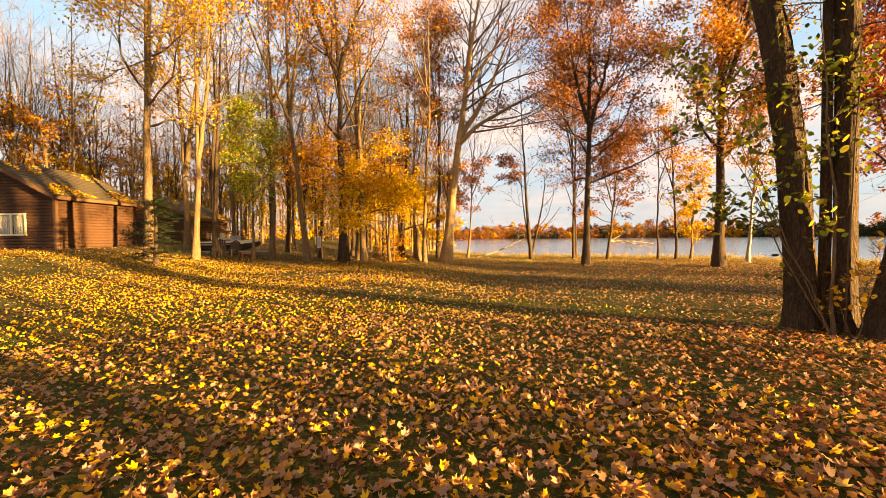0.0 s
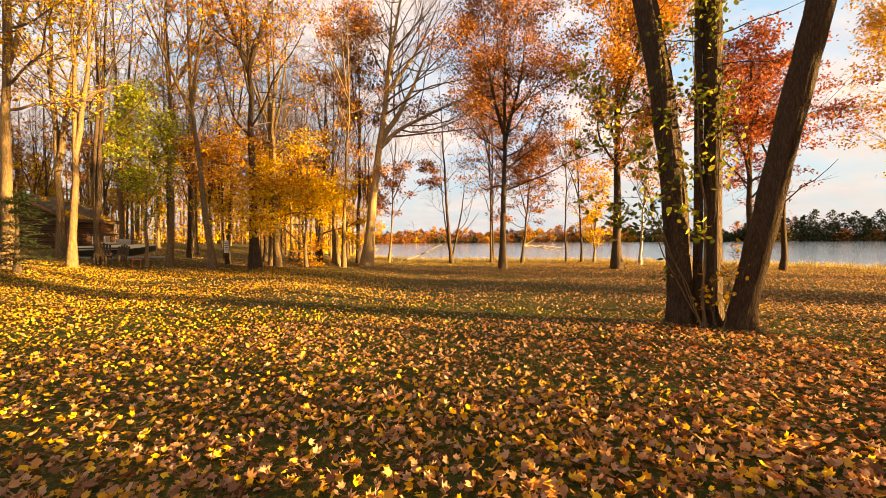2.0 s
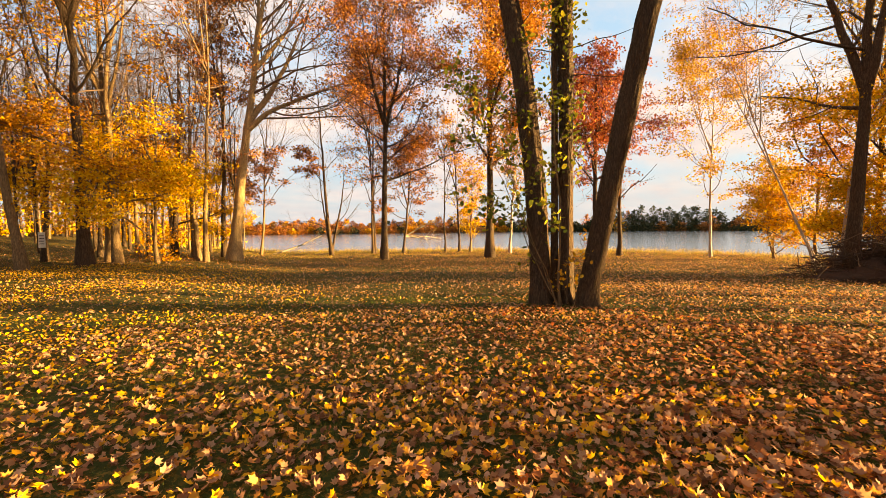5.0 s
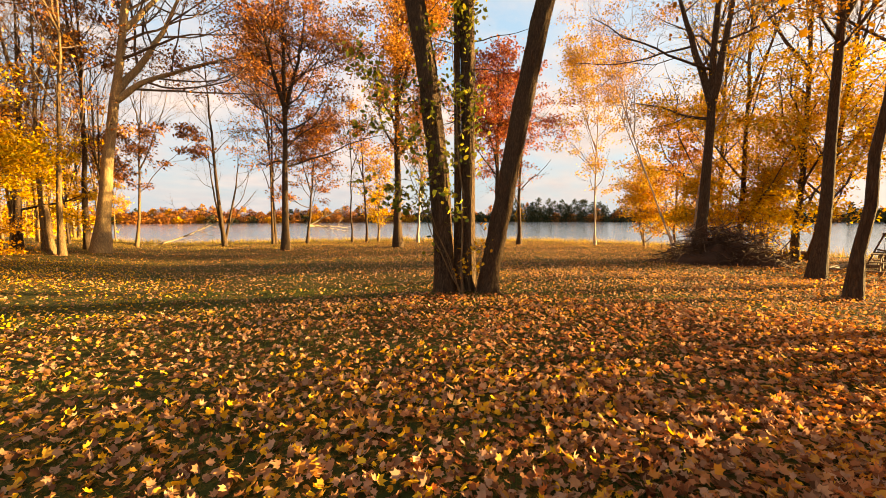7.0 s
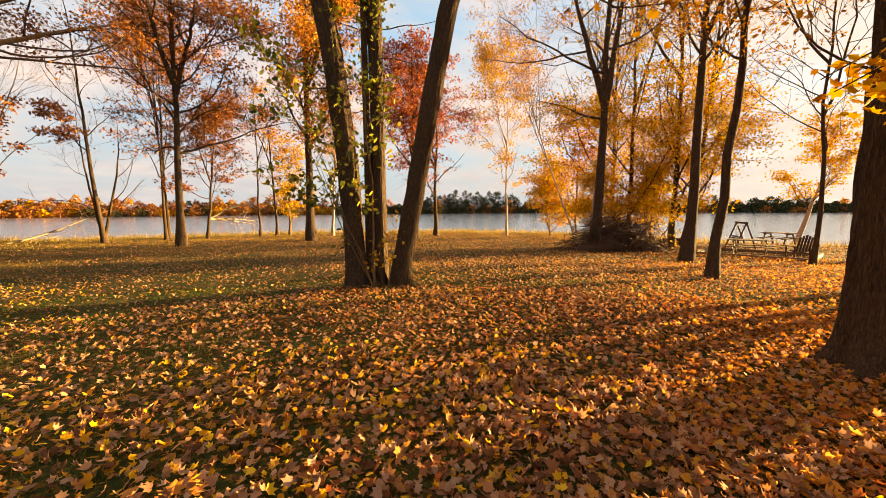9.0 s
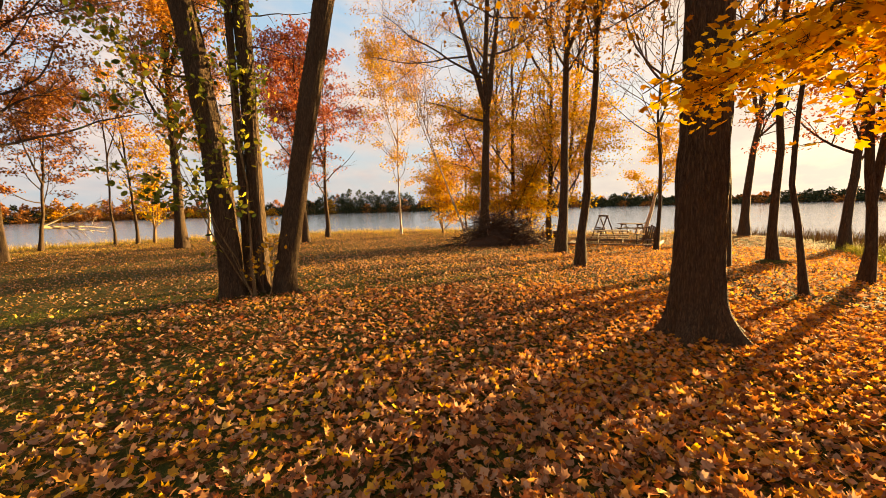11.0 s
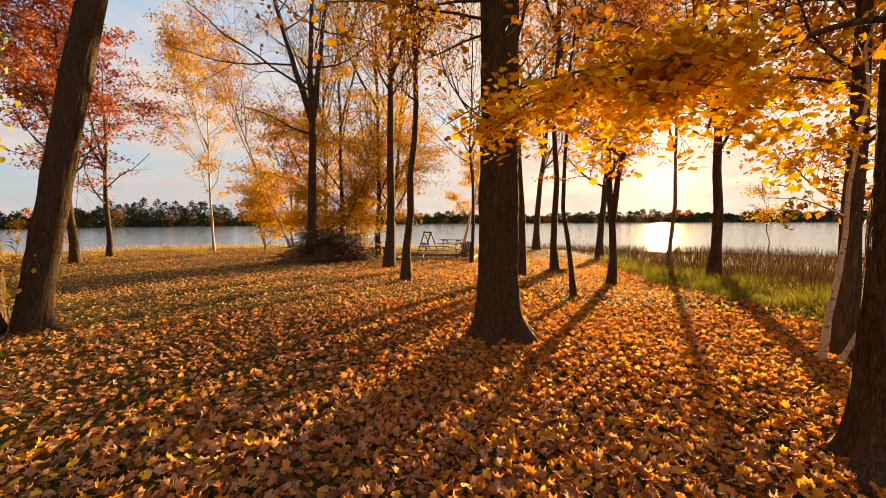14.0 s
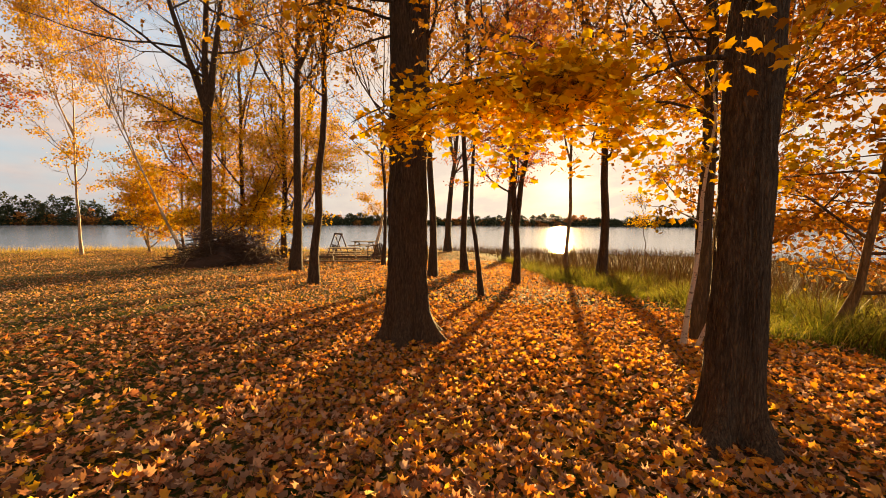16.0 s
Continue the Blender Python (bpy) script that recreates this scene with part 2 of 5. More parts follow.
def part(name, bm, mat, parent=None, label="", smooth=False):
    me = bpy.data.meshes.new(name)
    bm.to_mesh(me)
    bm.free()
    me.materials.append(mat)
    if smooth:
        for f in me.polygons:
            f.use_smooth = True
    ob = new(name, me)
    ob.parent = parent
    if label:
        tagged(ob, label)
    return ob


def thing(name, x, y, z, label, category, group="", turn=0.0):
    e = new(name)
    e.empty_display_size = 0.2
    e.matrix_basis = pose(x, y, z, 0, 0, turn)
    return tagged(e, label, category, group)


def box(bm, cx, cy, cz, sx, sy, sz, m=None, bevel=0.0):
    mat = Matrix.Translation((cx, cy, cz)) @ Matrix.Diagonal((sx, sy, sz, 1))
    r = bmesh.ops.create_cube(bm, size=1, matrix=(m @ mat) if m else mat)
    if bevel:
        es = list({e for v in r["verts"] for e in v.link_edges})
        bmesh.ops.bevel(bm, geom=es, offset=bevel, segments=1, affect="EDGES")


def tubes(lines, sides):
    """Tapered tubes along lines of (points, radii): vertices and quads."""
    groups = {}
    for p, r in lines:
        groups.setdefault(len(p), []).append((p, r))
    vs, fs, off = [], [], 0
    ang = np.arange(sides) * 2 * math.pi / sides
    for n, some in groups.items():
        P, R = np.array([a for a, _ in some]), np.array([b for _, b in some])
        T = np.gradient(P, axis=1)
        T /= np.linalg.norm(T, axis=2, keepdims=True) + 1e-9
        ref = np.where(np.abs(T[:, :1, 2:3]) > 0.75, np.array([1.0, 0.2, 0]), np.array([0.1, 0.05, 1.0]))
        A = np.cross(T, np.broadcast_to(ref, T.shape))
        A /= np.linalg.norm(A, axis=2, keepdims=True) + 1e-9
        B = np.cross(T, A)
        V = P[:, :, None] + R[:, :, None, None] * (np.cos(ang)[None, None, :, None] * A[:, :, None] + np.sin(ang)[None, None, :, None] * B[:, :, None])
        b = len(some)
        idx = np.arange(b * n * sides).reshape(b, n, sides)
        nxt = np.roll(idx, -1, axis=2)
        F = np.stack([idx[:, :-1], nxt[:, :-1], nxt[:, 1:], idx[:, 1:]], -1).reshape(-1, 4) + off
        vs.append(V.reshape(-1, 3))
        fs.append(F)
        off += b * n * sides
    return np.concatenate(vs), np.concatenate(fs)


DIAMOND = (np.array([[0, 0, 0], [0.36, 0.45, 0.10], [0, 1, 0], [-0.36, 0.45, 0.10]]), np.array([[0, 1, 2], [0, 2, 3]]))


SLIP = (np.array([[-0.30, 0.15, 0.0], [0.34, 0.30, 0.06], [-0.05, 1.0, 0.0]]), np.array([[0, 1, 2]]))
NEEDLE = (np.array([[-0.10, 0.0, 0.0], [0.10, 0.0, 0.0], [0.0, 1.0, 0.0]]), np.array([[0, 1, 2]]))


def fan_leaf(polar):
    v = [[0, 0.0, 0]] + [[r * math.cos(radians(a)), r * math.sin(radians(a)), 0.0] for a, r in polar]
    n = len(polar)
    return np.array(v), np.array([[0, 1 + i, 1 + (i + 1) % n] for i in range(n)])


MAPLE = fan_leaf([(90, 1.0), (77, 0.66), (64, 0.58), (44, 0.90), (30, 0.62), (14, 0.54), (-8, 0.68), (-50, 0.42), (-90, 0.24), (-130, 0.42), (-172, 0.68), (166, 0.54), (150, 0.62), (136, 0.90), (116, 0.58), (103, 0.66)])
SMALL_MAPLE = fan_leaf([(90, 1.0), (66, 0.56), (42, 0.86), (14, 0.52), (-14, 0.60), (-90, 0.28), (-166, 0.60), (166, 0.52), (138, 0.86), (114, 0.56)])
LOBED = fan_leaf([(90, 1.0), (50, 0.62), (10, 0.72), (-90, 0.25), (170, 0.72), (130, 0.62)])
OVAL = fan_leaf([(90, 1.0), (58, 0.72), (20, 0.46), (-40, 0.36), (-90, 0.40), (-140, 0.36), (160, 0.46), (122, 0.72)])


def leaf_mesh(pts, sizes, rng, shape, tilt=None, curl=0.25, hang=0.0):
    """Leaves at pts: tilt in radians from level (None: any way); hang: pull of the tips downward."""
    base, tri = shape
    n = len(pts)
    if tilt is None:
        nrm = rng.normal(size=(n, 3))
        nrm[:, 2] = np.abs(nrm[:, 2]) + 0.25
    else:
        nrm = np.concatenate([rng.normal(size=(n, 2)) * tilt, np.ones((n, 1))], 1)
    nrm /= np.linalg.norm(nrm, axis=1, keepdims=True)
    d = rng.normal(size=(n, 3))
    d[:, 2] -= hang
    v = d - (d * nrm).sum(1, keepdims=True) * nrm
    v /= np.linalg.norm(v, axis=1, keepdims=True) + 1e-9
    u = np.cross(v, nrm)
    c = rng.normal(size=(n, 1)) * curl + 0.5 * curl
    bx, by, bz = base.T
    bend = bz[None] + c * (bx ** 2 + 0.6 * by ** 2)[None]
    V = pts[:, None] + sizes[:, None, None] * (bx[None, :, None] * u[:, None] + by[None, :, None] * v[:, None] + bend[:, :, None] * nrm[:, None])
    F = tri[None] + (np.arange(n) * len(base))[:, None, None]
    return V.reshape(-1, 3), F.reshape(-1, 3)


# ---- ground form ----
EDGE = np.array([(-180, 90), (-60, 75), (-15, 66), (0, 48), (6, 43), (20, 42), (50, 42), (62, 41), (72, 38), (85, 33), (92, 34), (101, 34), (105.3, 32), (110.8, 24.3), (113.5, 18.5), (116.8, 14.2), (123.5, 11.6), (131.6, 9.5), (140, 8.2), (150, 7.8), (165, 8.5), (180, 30)], float)
SHORE = np.array([(-180, 110), (-60, 95), (-12, 90), (0, 70), (10, 65), (50, 60), (65, 56), (80, 48), (92, 43), (101, 45), (110, 48), (120, 50), (135, 50), (165, 54), (180, 70)], float)
FAR_SHORE = 340.0


def ease(a, b, v):
    t = np.clip((v - a) / (b - a), 0, 1)
    return t * t * (3 - 2 * t)


def edge_at(az):
    return np.interp(az, EDGE[:, 0], EDGE[:, 1])


def shore_at(az):
    return np.interp(az, SHORE[:, 0], SHORE[:, 1])


def ground_z(x, y):
    x, y = np.asarray(x, float), np.asarray(y, float)
    az, r = np.degrees(np.arctan2(x, y)), np.hypot(x, y)
    e, s = edge_at(az), shore_at(az)
    z = 1.15 * ease(-6, -20, x) * ease(4, 18, y)
    wet = ((az > -13) & (az < 176)).astype(float)
    z = z - 0.75 * ease(4, 28, r) * ease(-12, 10, az) * ease(180, 165, az)
    z = z - 0.9 * ease(e - 1, s, r) * wet - 1.5 * ease(s, s + 12, r) * wet
    z = z + 4.0 * ease(FAR_SHORE - 5, FAR_SHORE + 25, r) * wet
    return z + 0.03 * np.sin(0.9 * x + 0.4) * np.sin(0.8 * y) * ease(2, 5, r)


def build_ground():
    rs = np.concatenate([[0.05], np.geomspace(0.5, 60, 110), np.geomspace(64, 2500, 40)])
    azs = np.radians(np.arange(0, 360, 2.0))
    R, A = np.meshgrid(rs, azs, indexing="ij")
    X, Y = R * np.sin(A), R * np.cos(A)
    V = np.stack([X, Y, ground_z(X, Y)], -1).reshape(-1, 3)
    n, k = R.shape
    i = np.arange(n * k).reshape(n, k)
    j = np.roll(i, -1, axis=1)
    F = np.stack([i[:-1], i[1:], j[1:], j[:-1]], -1).reshape(-1, 4)
    ob = mesh_part("ground", V, F, GROUND, smooth=True)
    return tagged(ob, "lawn strewn with fallen maple leaves, sloping to a lake", "ground", kind="structure")


ground = build_ground()


def build_water():
    az = np.radians(np.arange(-14, 178, 2.0))
    inner = shore_at(np.degrees(az)) - 6
    V = np.concatenate([np.stack([np.sin(az) * r, np.cos(az) * r, np.full(len(az), -1.5)], 1) for r in (inner, inner + 30, np.full(len(az), FAR_SHORE + 12))])
    n = len(az)
    F = [[k * n + i, k * n + i + 1, (k + 1) * n + i + 1, (k + 1) * n + i] for k in range(2) for i in range(n - 1)]
    ob = mesh_part("water", V, F, WATER)
    return tagged(ob, "calm lake reflecting the evening sky", "lake", kind="structure")


build_water()


# ---- trees ----
def unit(v):
    return v / (np.linalg.norm(v) + 1e-9)


def side_dir(rng, along, angle):
    """A direction that leaves `along` by the angle (degrees), any way round."""
    a = unit(np.cross(along, rng.normal(size=3)))
    return unit(along * math.cos(radians(angle)) + a * math.sin(radians(angle)))


def branch_line(rng, start, d, length, r0, n, lift, wobble):
    pts, p, step = [start], start, length / (n - 1)
    for _ in range(n - 1):
        d = unit(d + rng.normal(size=3) * wobble + np.array([0, 0, lift]))
        p = p + d * step
        pts.append(p)
    return np.array(pts), r0 * np.linspace(1, 0.25, n)


def sprout(rng, parents, per, t0, angle, length, thick, n, lift, wobble, bias=None, least=0.006, flat=1.0):
    """Branches along each parent line, from the share t0 of its length on."""
    out = []
    for pts, rad in parents:
        m = len(pts) - 1
        for k in range(rng.poisson(per) if per < 6 else int(per)):
            t = t0 + (0.97 - t0) * ((k + rng.random()) / max(per, 1)) % 1.0
            t = min(max(t, 0.02), 0.97)
            i = min(int(t * m), m - 1)
            f = t * m - i
            p = pts[i] * (1 - f) + pts[i + 1] * f
            r = rad[i] * (1 - f) + rad[i + 1] * f
            d = side_dir(rng, unit(pts[i + 1] - pts[i]), angle + rng.normal() * 12)
            d = unit(d * np.array([1.0, 1.0, flat]))
            if bias is not None:
                d = unit(d + bias)
            out.append(branch_line(rng, p, d, length(t) * rng.uniform(0.7, 1.25), max(r * thick, least), n, lift, wobble))
    return out


def stem_line(rng, height, r0, lean=(0, 0), curve=(0, 0), n=14, wobble=0.05, start=(0, 0, 0), flare=0.45, top=0.1):
    f = np.linspace(0, 1, n)
    w = np.cumsum(rng.normal(size=(n, 2)) * wobble, axis=0)
    w -= w[0]
    x = start[0] + lean[0] * f * height + curve[0] * f ** 2 * height + w[:, 0]
    y = start[1] + lean[1] * f * height + curve[1] * f ** 2 * height + w[:, 1]
    z = start[2] + f * height
    r = r0 * (1 - (1 - top) * f ** 0.8) * (1 + flare * np.exp(-(f * height) / (1.3 * r0 + 0.05)))
    return np.stack([x, y, z], 1), r


def wood_mesh(line, finer):
    """One limb with its finer branches as one mesh."""
    v1, f1 = tubes([line], 5)
    if not finer:
        return v1, f1
    v2, f2 = tubes(finer, 3)
    return np.concatenate([v1, v2]), np.concatenate([f1, f2 + len(v1)])


def tree(name, x, y, label, height=17.0, r=0.2, lean=(0, 0), curve=(0, 0), bark=None, leaf=None, leaves=2500, size=0.15, first=0.35,
         limbs=15, reach=0.36, angle=50, lift=0.10, twigs=3.3, forks=(), seed=1, group="", sides=9, shape=None, thick=0.5, hang=0.4, low=0.0, sub=4.0, wobble=0.05, split=True, autofork=True, flat=False):
    """A tree of trunk, branches and foliage. forks: (share of height, lean x, lean y, length, share of radius) of extra leaders, and how they bend outward."""
    rng = np.random.default_rng(seed)
    bark = bark or BARK_GREY
    base = thing(name, x, y, float(ground_z(x, y)) - 0.04, label, "tree", group)
    main = stem_line(rng, height, r, lean, curve, wobble=wobble)
    stems = [main]
    if not forks and autofork and height > 9:
        for k in range(2):
            a, f = rng.uniform(0, 6.28), rng.uniform(0.4, 0.62)
            tilt = rng.uniform(0.16, 0.34)
            forks = (*forks, (f, tilt * math.cos(a), tilt * math.sin(a), height * (0.95 - f), 0.52))
    for f, lx, ly, length, share, *bend in forks:
        bend = bend[0] if bend else -0.5
        i = min(int(f * 13), 12)
        p = main[0][i] + (main[0][i + 1] - main[0][i]) * (f * 13 - i)
        stems.append(stem_line(rng, length, r * share, (lx * 1.6, ly * 1.6), (bend * lx, bend * ly), 12, 0.05, p, 0.0))
    mesh_part("trunk", *tubes(stems, sides), bark, base, smooth=True)
    near = 30 / max(math.hypot(x, y), 1)
    limbs1 = []
    for k, st in enumerate(stems):
        t0 = first if k == 0 else 0.15
        limbs1 += sprout(rng, [st], limbs if k == 0 else limbs * 0.5, t0, angle, lambda t: height * reach * (1.15 - 0.7 * t), thick * 0.9, 9, lift, 0.14)
    wood = bark if bark is BARK_DARK else BARK_TWIG
    src, joined = [], []
    for line in limbs1:
        second = sprout(rng, [line], sub, 0.22, 42, lambda t: height * reach * 0.46 * (1.1 - 0.6 * t), 0.6, 5, 0.06, 0.16, least=0.010)
        third = sprout(rng, second, twigs, 0.15, 38, lambda t: height * reach * 0.22 * (1.1 - 0.5 * t), 0.6, 3 if height * near > 14 else 2, 0.05, 0.2, least=0.009) if twigs and second else []
        src += third + second + [line]
        joined.append(wood_mesh(line, second + third))
    if split:
        for v, f in joined:
            mesh_part("limb", v, f, wood, base, smooth=True)
    else:
        off = np.cumsum([0] + [len(v) for v, _ in joined])
        mesh_part("crown", np.concatenate([v for v, _ in joined]), np.concatenate([f + o for (_, f), o in zip(joined, off)]), wood, base, smooth=True)
    if leaf and leaves:
        pts = np.concatenate([p[1:] for p, _ in src])
        if low:
            pts = pts[pts[:, 2] < low * height]
        near = min(1.1, max(0.55, math.hypot(x, y) / 31))
        leaves = int(leaves * (1.0 if shape else 2.0 / max(near, 0.85) ** 1.3))
        size = size if shape else size * 1.32 * near
        clump = rng.integers(0, len(pts), max(leaves // 34, 1))
        pick = pts[np.repeat(clump, 34)[:leaves]]
        pick = pick + rng.normal(size=pick.shape) * (np.array([0.46, 0.46, 0.06]) if flat else np.array([0.30, 0.30, 0.13])) * max(1.0, height / 16)
        sz = size * rng.uniform(0.6, 1.25, len(pick))
        mesh_part("foliage", *leaf_mesh(pick, sz, rng, shape or (DIAMOND if math.hypot(x, y) < 17 else SLIP), None, 0.25, hang), leaf, base)
    return base


def spruce(x, y, height, radius, label, seed, group="", bottom=0.08):
    rng = np.random.default_rng(seed)
    base = thing("spruce_tree", x, y, float(ground_z(x, y)) - 0.04, label, "tree", group)
    s = stem_line(rng, height, 0.03 * height + 0.03, wobble=0.01, n=10)
    mesh_part("trunk", *tubes([s], 8), BARK_DARK, base, smooth=True)
    L1 = sprout(rng, [s], int(height * 17), bottom, 86, lambda t: radius * (1.12 - t), 0.25, 5, -0.05, 0.06)
    mesh_part("crown", *tubes(L1, 3), BARK_DARK, base)
    pts = np.concatenate([p[1:] for p, _ in L1])
    pts = np.repeat(pts, 17, 0)
    pts = pts + rng.normal(size=pts.shape) * np.array([0.10, 0.10, 0.03])
    mesh_part("needles", *leaf_mesh(pts, rng.uniform(0.10, 0.2, len(pts)), rng, NEEDLE, 0.6, 0.1, 0.5), PINE, base)
    return base


# trees along the lawn's far side
tree("maple_tree", -13.20, 18.30, "tall maple with bright yellow leaves beside the cabin", 18.0, 0.210, (0.01, 0), leaf=YELLOW, leaves=13000, size=0.14, first=0.32, limbs=20, reach=0.27, angle=70, lift=0.02, flat=True, seed=11)
tree("bare_tree", -15.61, 24.91, "bare grey-barked tree at the wood's edge", 18.0, 0.200, (-0.02, 0), seed=12, leaves=0, first=0.3, group="wood edge trees", forks=((0.25, 0.12, 0, 12, 0.8),))
tree("bare_tree", -12.70, 20.91, "slim bare tree with a pale sunlit trunk", 17.0, 0.170, (0.01, 0), seed=13, leaves=200, leaf=ORANGE, first=0.35, group="wood edge trees", forks=((0.3, 0.1, 0, 10, 0.75),))
tree("bare_tree", -12.51, 22.62, "dark bare twin-stemmed tree behind the boat", 18.0, 0.150, (0.0, 0), bark=BARK_DARK, seed=14, leaves=0, first=0.4, group="wood edge trees", forks=((0.1, 0.05, 0, 15, 0.85),))
tree("young_maple_tree", -10.90, 23.40, "young maple with yellow-green leaves", 8.2, 0.1, (0, 0), leaf=LIME, leaves=3800, size=0.14, first=0.22, limbs=16, seed=15, angle=58, reach=0.34)
tree("bare_tree", -10.41, 24.71, "bare tree with a few orange leaves", 17.0, 0.170, (0.01, 0), seed=16, leaf=ORANGE, leaves=1710, first=0.3, group="wood edge trees")
tree("maple_tree", -7.81, 23.52, "slender maple leaning back, orange leaves high up", 18.0, 0.190, (-0.055, 0), leaf=ORANGE, leaves=4180, size=0.17, first=0.45, seed=17, group="wood edge trees")
tree("bare_tree", -8.61, 28.52, "thin dark tree carrying a white sign", 15.0, 0.140, (0.02, 0), bark=BARK_DARK, seed=18, leaf=YELLOW, leaves=1520, first=0.4, group="wood edge trees")
tree("forked_tree", -6.10, 25.02, "stout dark tree forking high above the lawn", 18.0, 0.300, (-0.02, 0), bark=BARK_DARK, seed=19, leaf=ORANGE, leaves=2850, size=0.17, first=0.4, forks=((0.62, -0.25, 0, 8, 0.6), (0.64, 0.22, 0, 8, 0.55)), limbs=14, angle=60)
tree("maple_tree", -5.80, 28.12, "maple trunk in golden light", 18.0, 0.220, (0.01, 0), leaf=YELLOW, leaves=3800, size=0.135, first=0.13, seed=20, low=0.44, flat=True, group="golden maples", limbs=12, angle=84, lift=0.0, reach=0.33, sub=5.0)
tree("maple_tree", -5.12, 26.38, "orange-gold maple with layered low branches", 18.1, 0.201, (0.0, 0), leaf=ORANGE, leaves=4200, size=0.135, first=0.13, seed=21, low=0.44, flat=True, group="golden maples", limbs=12, angle=84, lift=0.0, reach=0.33, sub=5.0)
tree("young_maple_tree", -3.58, 27.36, "thin young maple, yellow leaves", 12.6, 0.105, (-0.01, 0), leaf=YELLOW, leaves=3000, size=0.14, first=0.13, seed=22, low=0.44, flat=True, group="golden maples", limbs=12, angle=84, lift=0.0, reach=0.33, sub=5.0)
tree("bare_tree", -3.49, 34.38, "dark tree leaning among golden leaves", 16.4, 0.218, (0.05, 0), bark=BARK_DARK, leaf=YELLOW, leaves=3000, size=0.15, first=0.13, seed=23, low=0.44, flat=True, group="golden maples", limbs=12, angle=84, lift=0.0, reach=0.33, sub=5.0)
tree("oak_tree", -1.31, 29.07, "slender tree with rust leaves", 19.0, 0.154, (0.035, 0), leaf=RUST, leaves=900, first=0.24, seed=24, group="wood edge trees")
tree("oak_tree", -0.37, 35.72, "oak with a broad rust-brown crown", 20.0, 0.212, (0, 0), bark=BARK_DARK, leaf=RUST, leaves=5500, size=0.17, first=0.45, reach=0.24, limbs=18, seed=25)
tree("bare_tree", 0.26, 32.45, "large bare tree leaning and spreading over the lawn", 24.4, 0.43, (0.06, 0), (0.09, 0), bark=BARK_SUNLIT, seed=26, leaves=60, leaf=ORANGE, first=0.42, forks=((0.38, 0.48, -0.05, 5.0, 0.55, 2.2), (0.40, 0.42, 0.05, 10, 0.6), (0.52, 0.06, 0.1, 10, 0.5), (0.56, 0.5, 0.02, 8, 0.45)), limbs=18, reach=0.38, twigs=3.5)
tree("oak_tree", 2.46, 40.51, "small oak with sparse rust leaves", 15.1, 0.123, (0.07, 0), leaf=RUST, leaves=3200, size=0.16, first=0.24, low=0.62, seed=27)
tree("bare_tree", 8.47, 38.96, "bare tree of several thin stems by the shore", 17.6, 0.190, (-0.09, 0), bark=BARK_DARK, seed=28, leaves=0, first=0.35, forks=((0.02, 0.16, 0, 9, 0.7), (0.05, -0.09, 0.05, 9, 0.6)), limbs=12, reach=0.25)
tree("oak_tree", 12.29, 38.28, "thin dark shore tree with rust leaves", 17.6, 0.132, (-0.01, 0), bark=BARK_DARK, leaf=RUST, leaves=4200, first=0.24, seed=29)
tree("oak_tree", 13.04, 39.95, "thin dark shore tree with rust leaves", 19.1, 0.147, (0.01, 0), bark=BARK_DARK, leaf=RUST, leaves=3800, first=0.24, seed=30)
tree("oak_tree", 10.68, 30.45, "tall dark oak with a wide rust-coloured crown", 23.5, 0.279, (0.0, 0), bark=BARK_DARK, leaf=RUST, leaves=17000, size=0.15, first=0.24, reach=0.30, limbs=26, angle=64, lift=0.05, seed=31, forks=((0.42, 0.2, 0.05, 9, 0.7), (0.45, -0.18, 0, 9, 0.7)))
tree("oak_tree", 15.23, 37.74, "small leaning oak with rust leaves", 11.7, 0.147, (0.12, 0), bark=BARK_DARK, leaf=RUST, leaves=5667, first=0.24, seed=32)
tree("bare_tree", 19.53, 36.96, "thin bare shore tree", 14.7, 0.103, (0.0, 0), bark=BARK_DARK, leaf=RUST, leaves=60, first=0.3, seed=33, limbs=10, reach=0.20)
tree("bare_tree", 21.07, 36.79, "thin bare shore tree leaning back", 13.3, 0.133, (-0.07, 0), bark=BARK_DARK, leaf=ORANGE, leaves=950, first=0.3, seed=34, limbs=10, reach=0.20)
tree("young_maple_tree", 22.3, 36.6, "low shore maple with yellow leaves", 8.5, 0.122, (0, 0), leaf=YELLOW, leaves=2850, first=0.15, seed=35, forks=((0.02, 0.2, 0, 3.5, 0.8),))
tree("oak_tree", 18.77, 27.68, "large oak with glowing orange-red crown", 25.0, 0.353, (0.0, 0), bark=BARK_DARK, leaf=AMBER, leaves=23000, size=0.16, first=0.24, reach=0.31, limbs=22, angle=60, seed=36)
tree("birch_tree", 23.63, 31.51, "pale birch stem leaning by the shore", 11.8, 0.147, (0.11, 0), bark=BARK_BIRCH, leaf=ORANGE, leaves=1330, first=0.4, seed=37)
tree("red_maple_tree", 24.35, 21.73, "maple with a dense red crown", 14.5, 0.251, (0.0, 0), bark=BARK_DARK, leaf=RED, leaves=7500, size=0.16, first=0.3, reach=0.26, limbs=20, angle=62, seed=38)
tree("red_maple_tree", 28.74, 23.34, "maple with long bare lower branches and red leaves", 13.3, 0.206, (0.03, 0), bark=BARK_DARK, leaf=RED, leaves=3000, size=0.15, first=0.25, reach=0.43, limbs=16, angle=70, lift=0.02, seed=39)
tree("birch_tree", 33.06, 18.47, "tall slim birch with fine yellow-orange leaves", 16.9, 0.1, (0.0, 0), bark=BARK_BIRCH, leaf=YELLOW, leaves=5600, size=0.13, first=0.25, reach=0.24, limbs=20, seed=40)
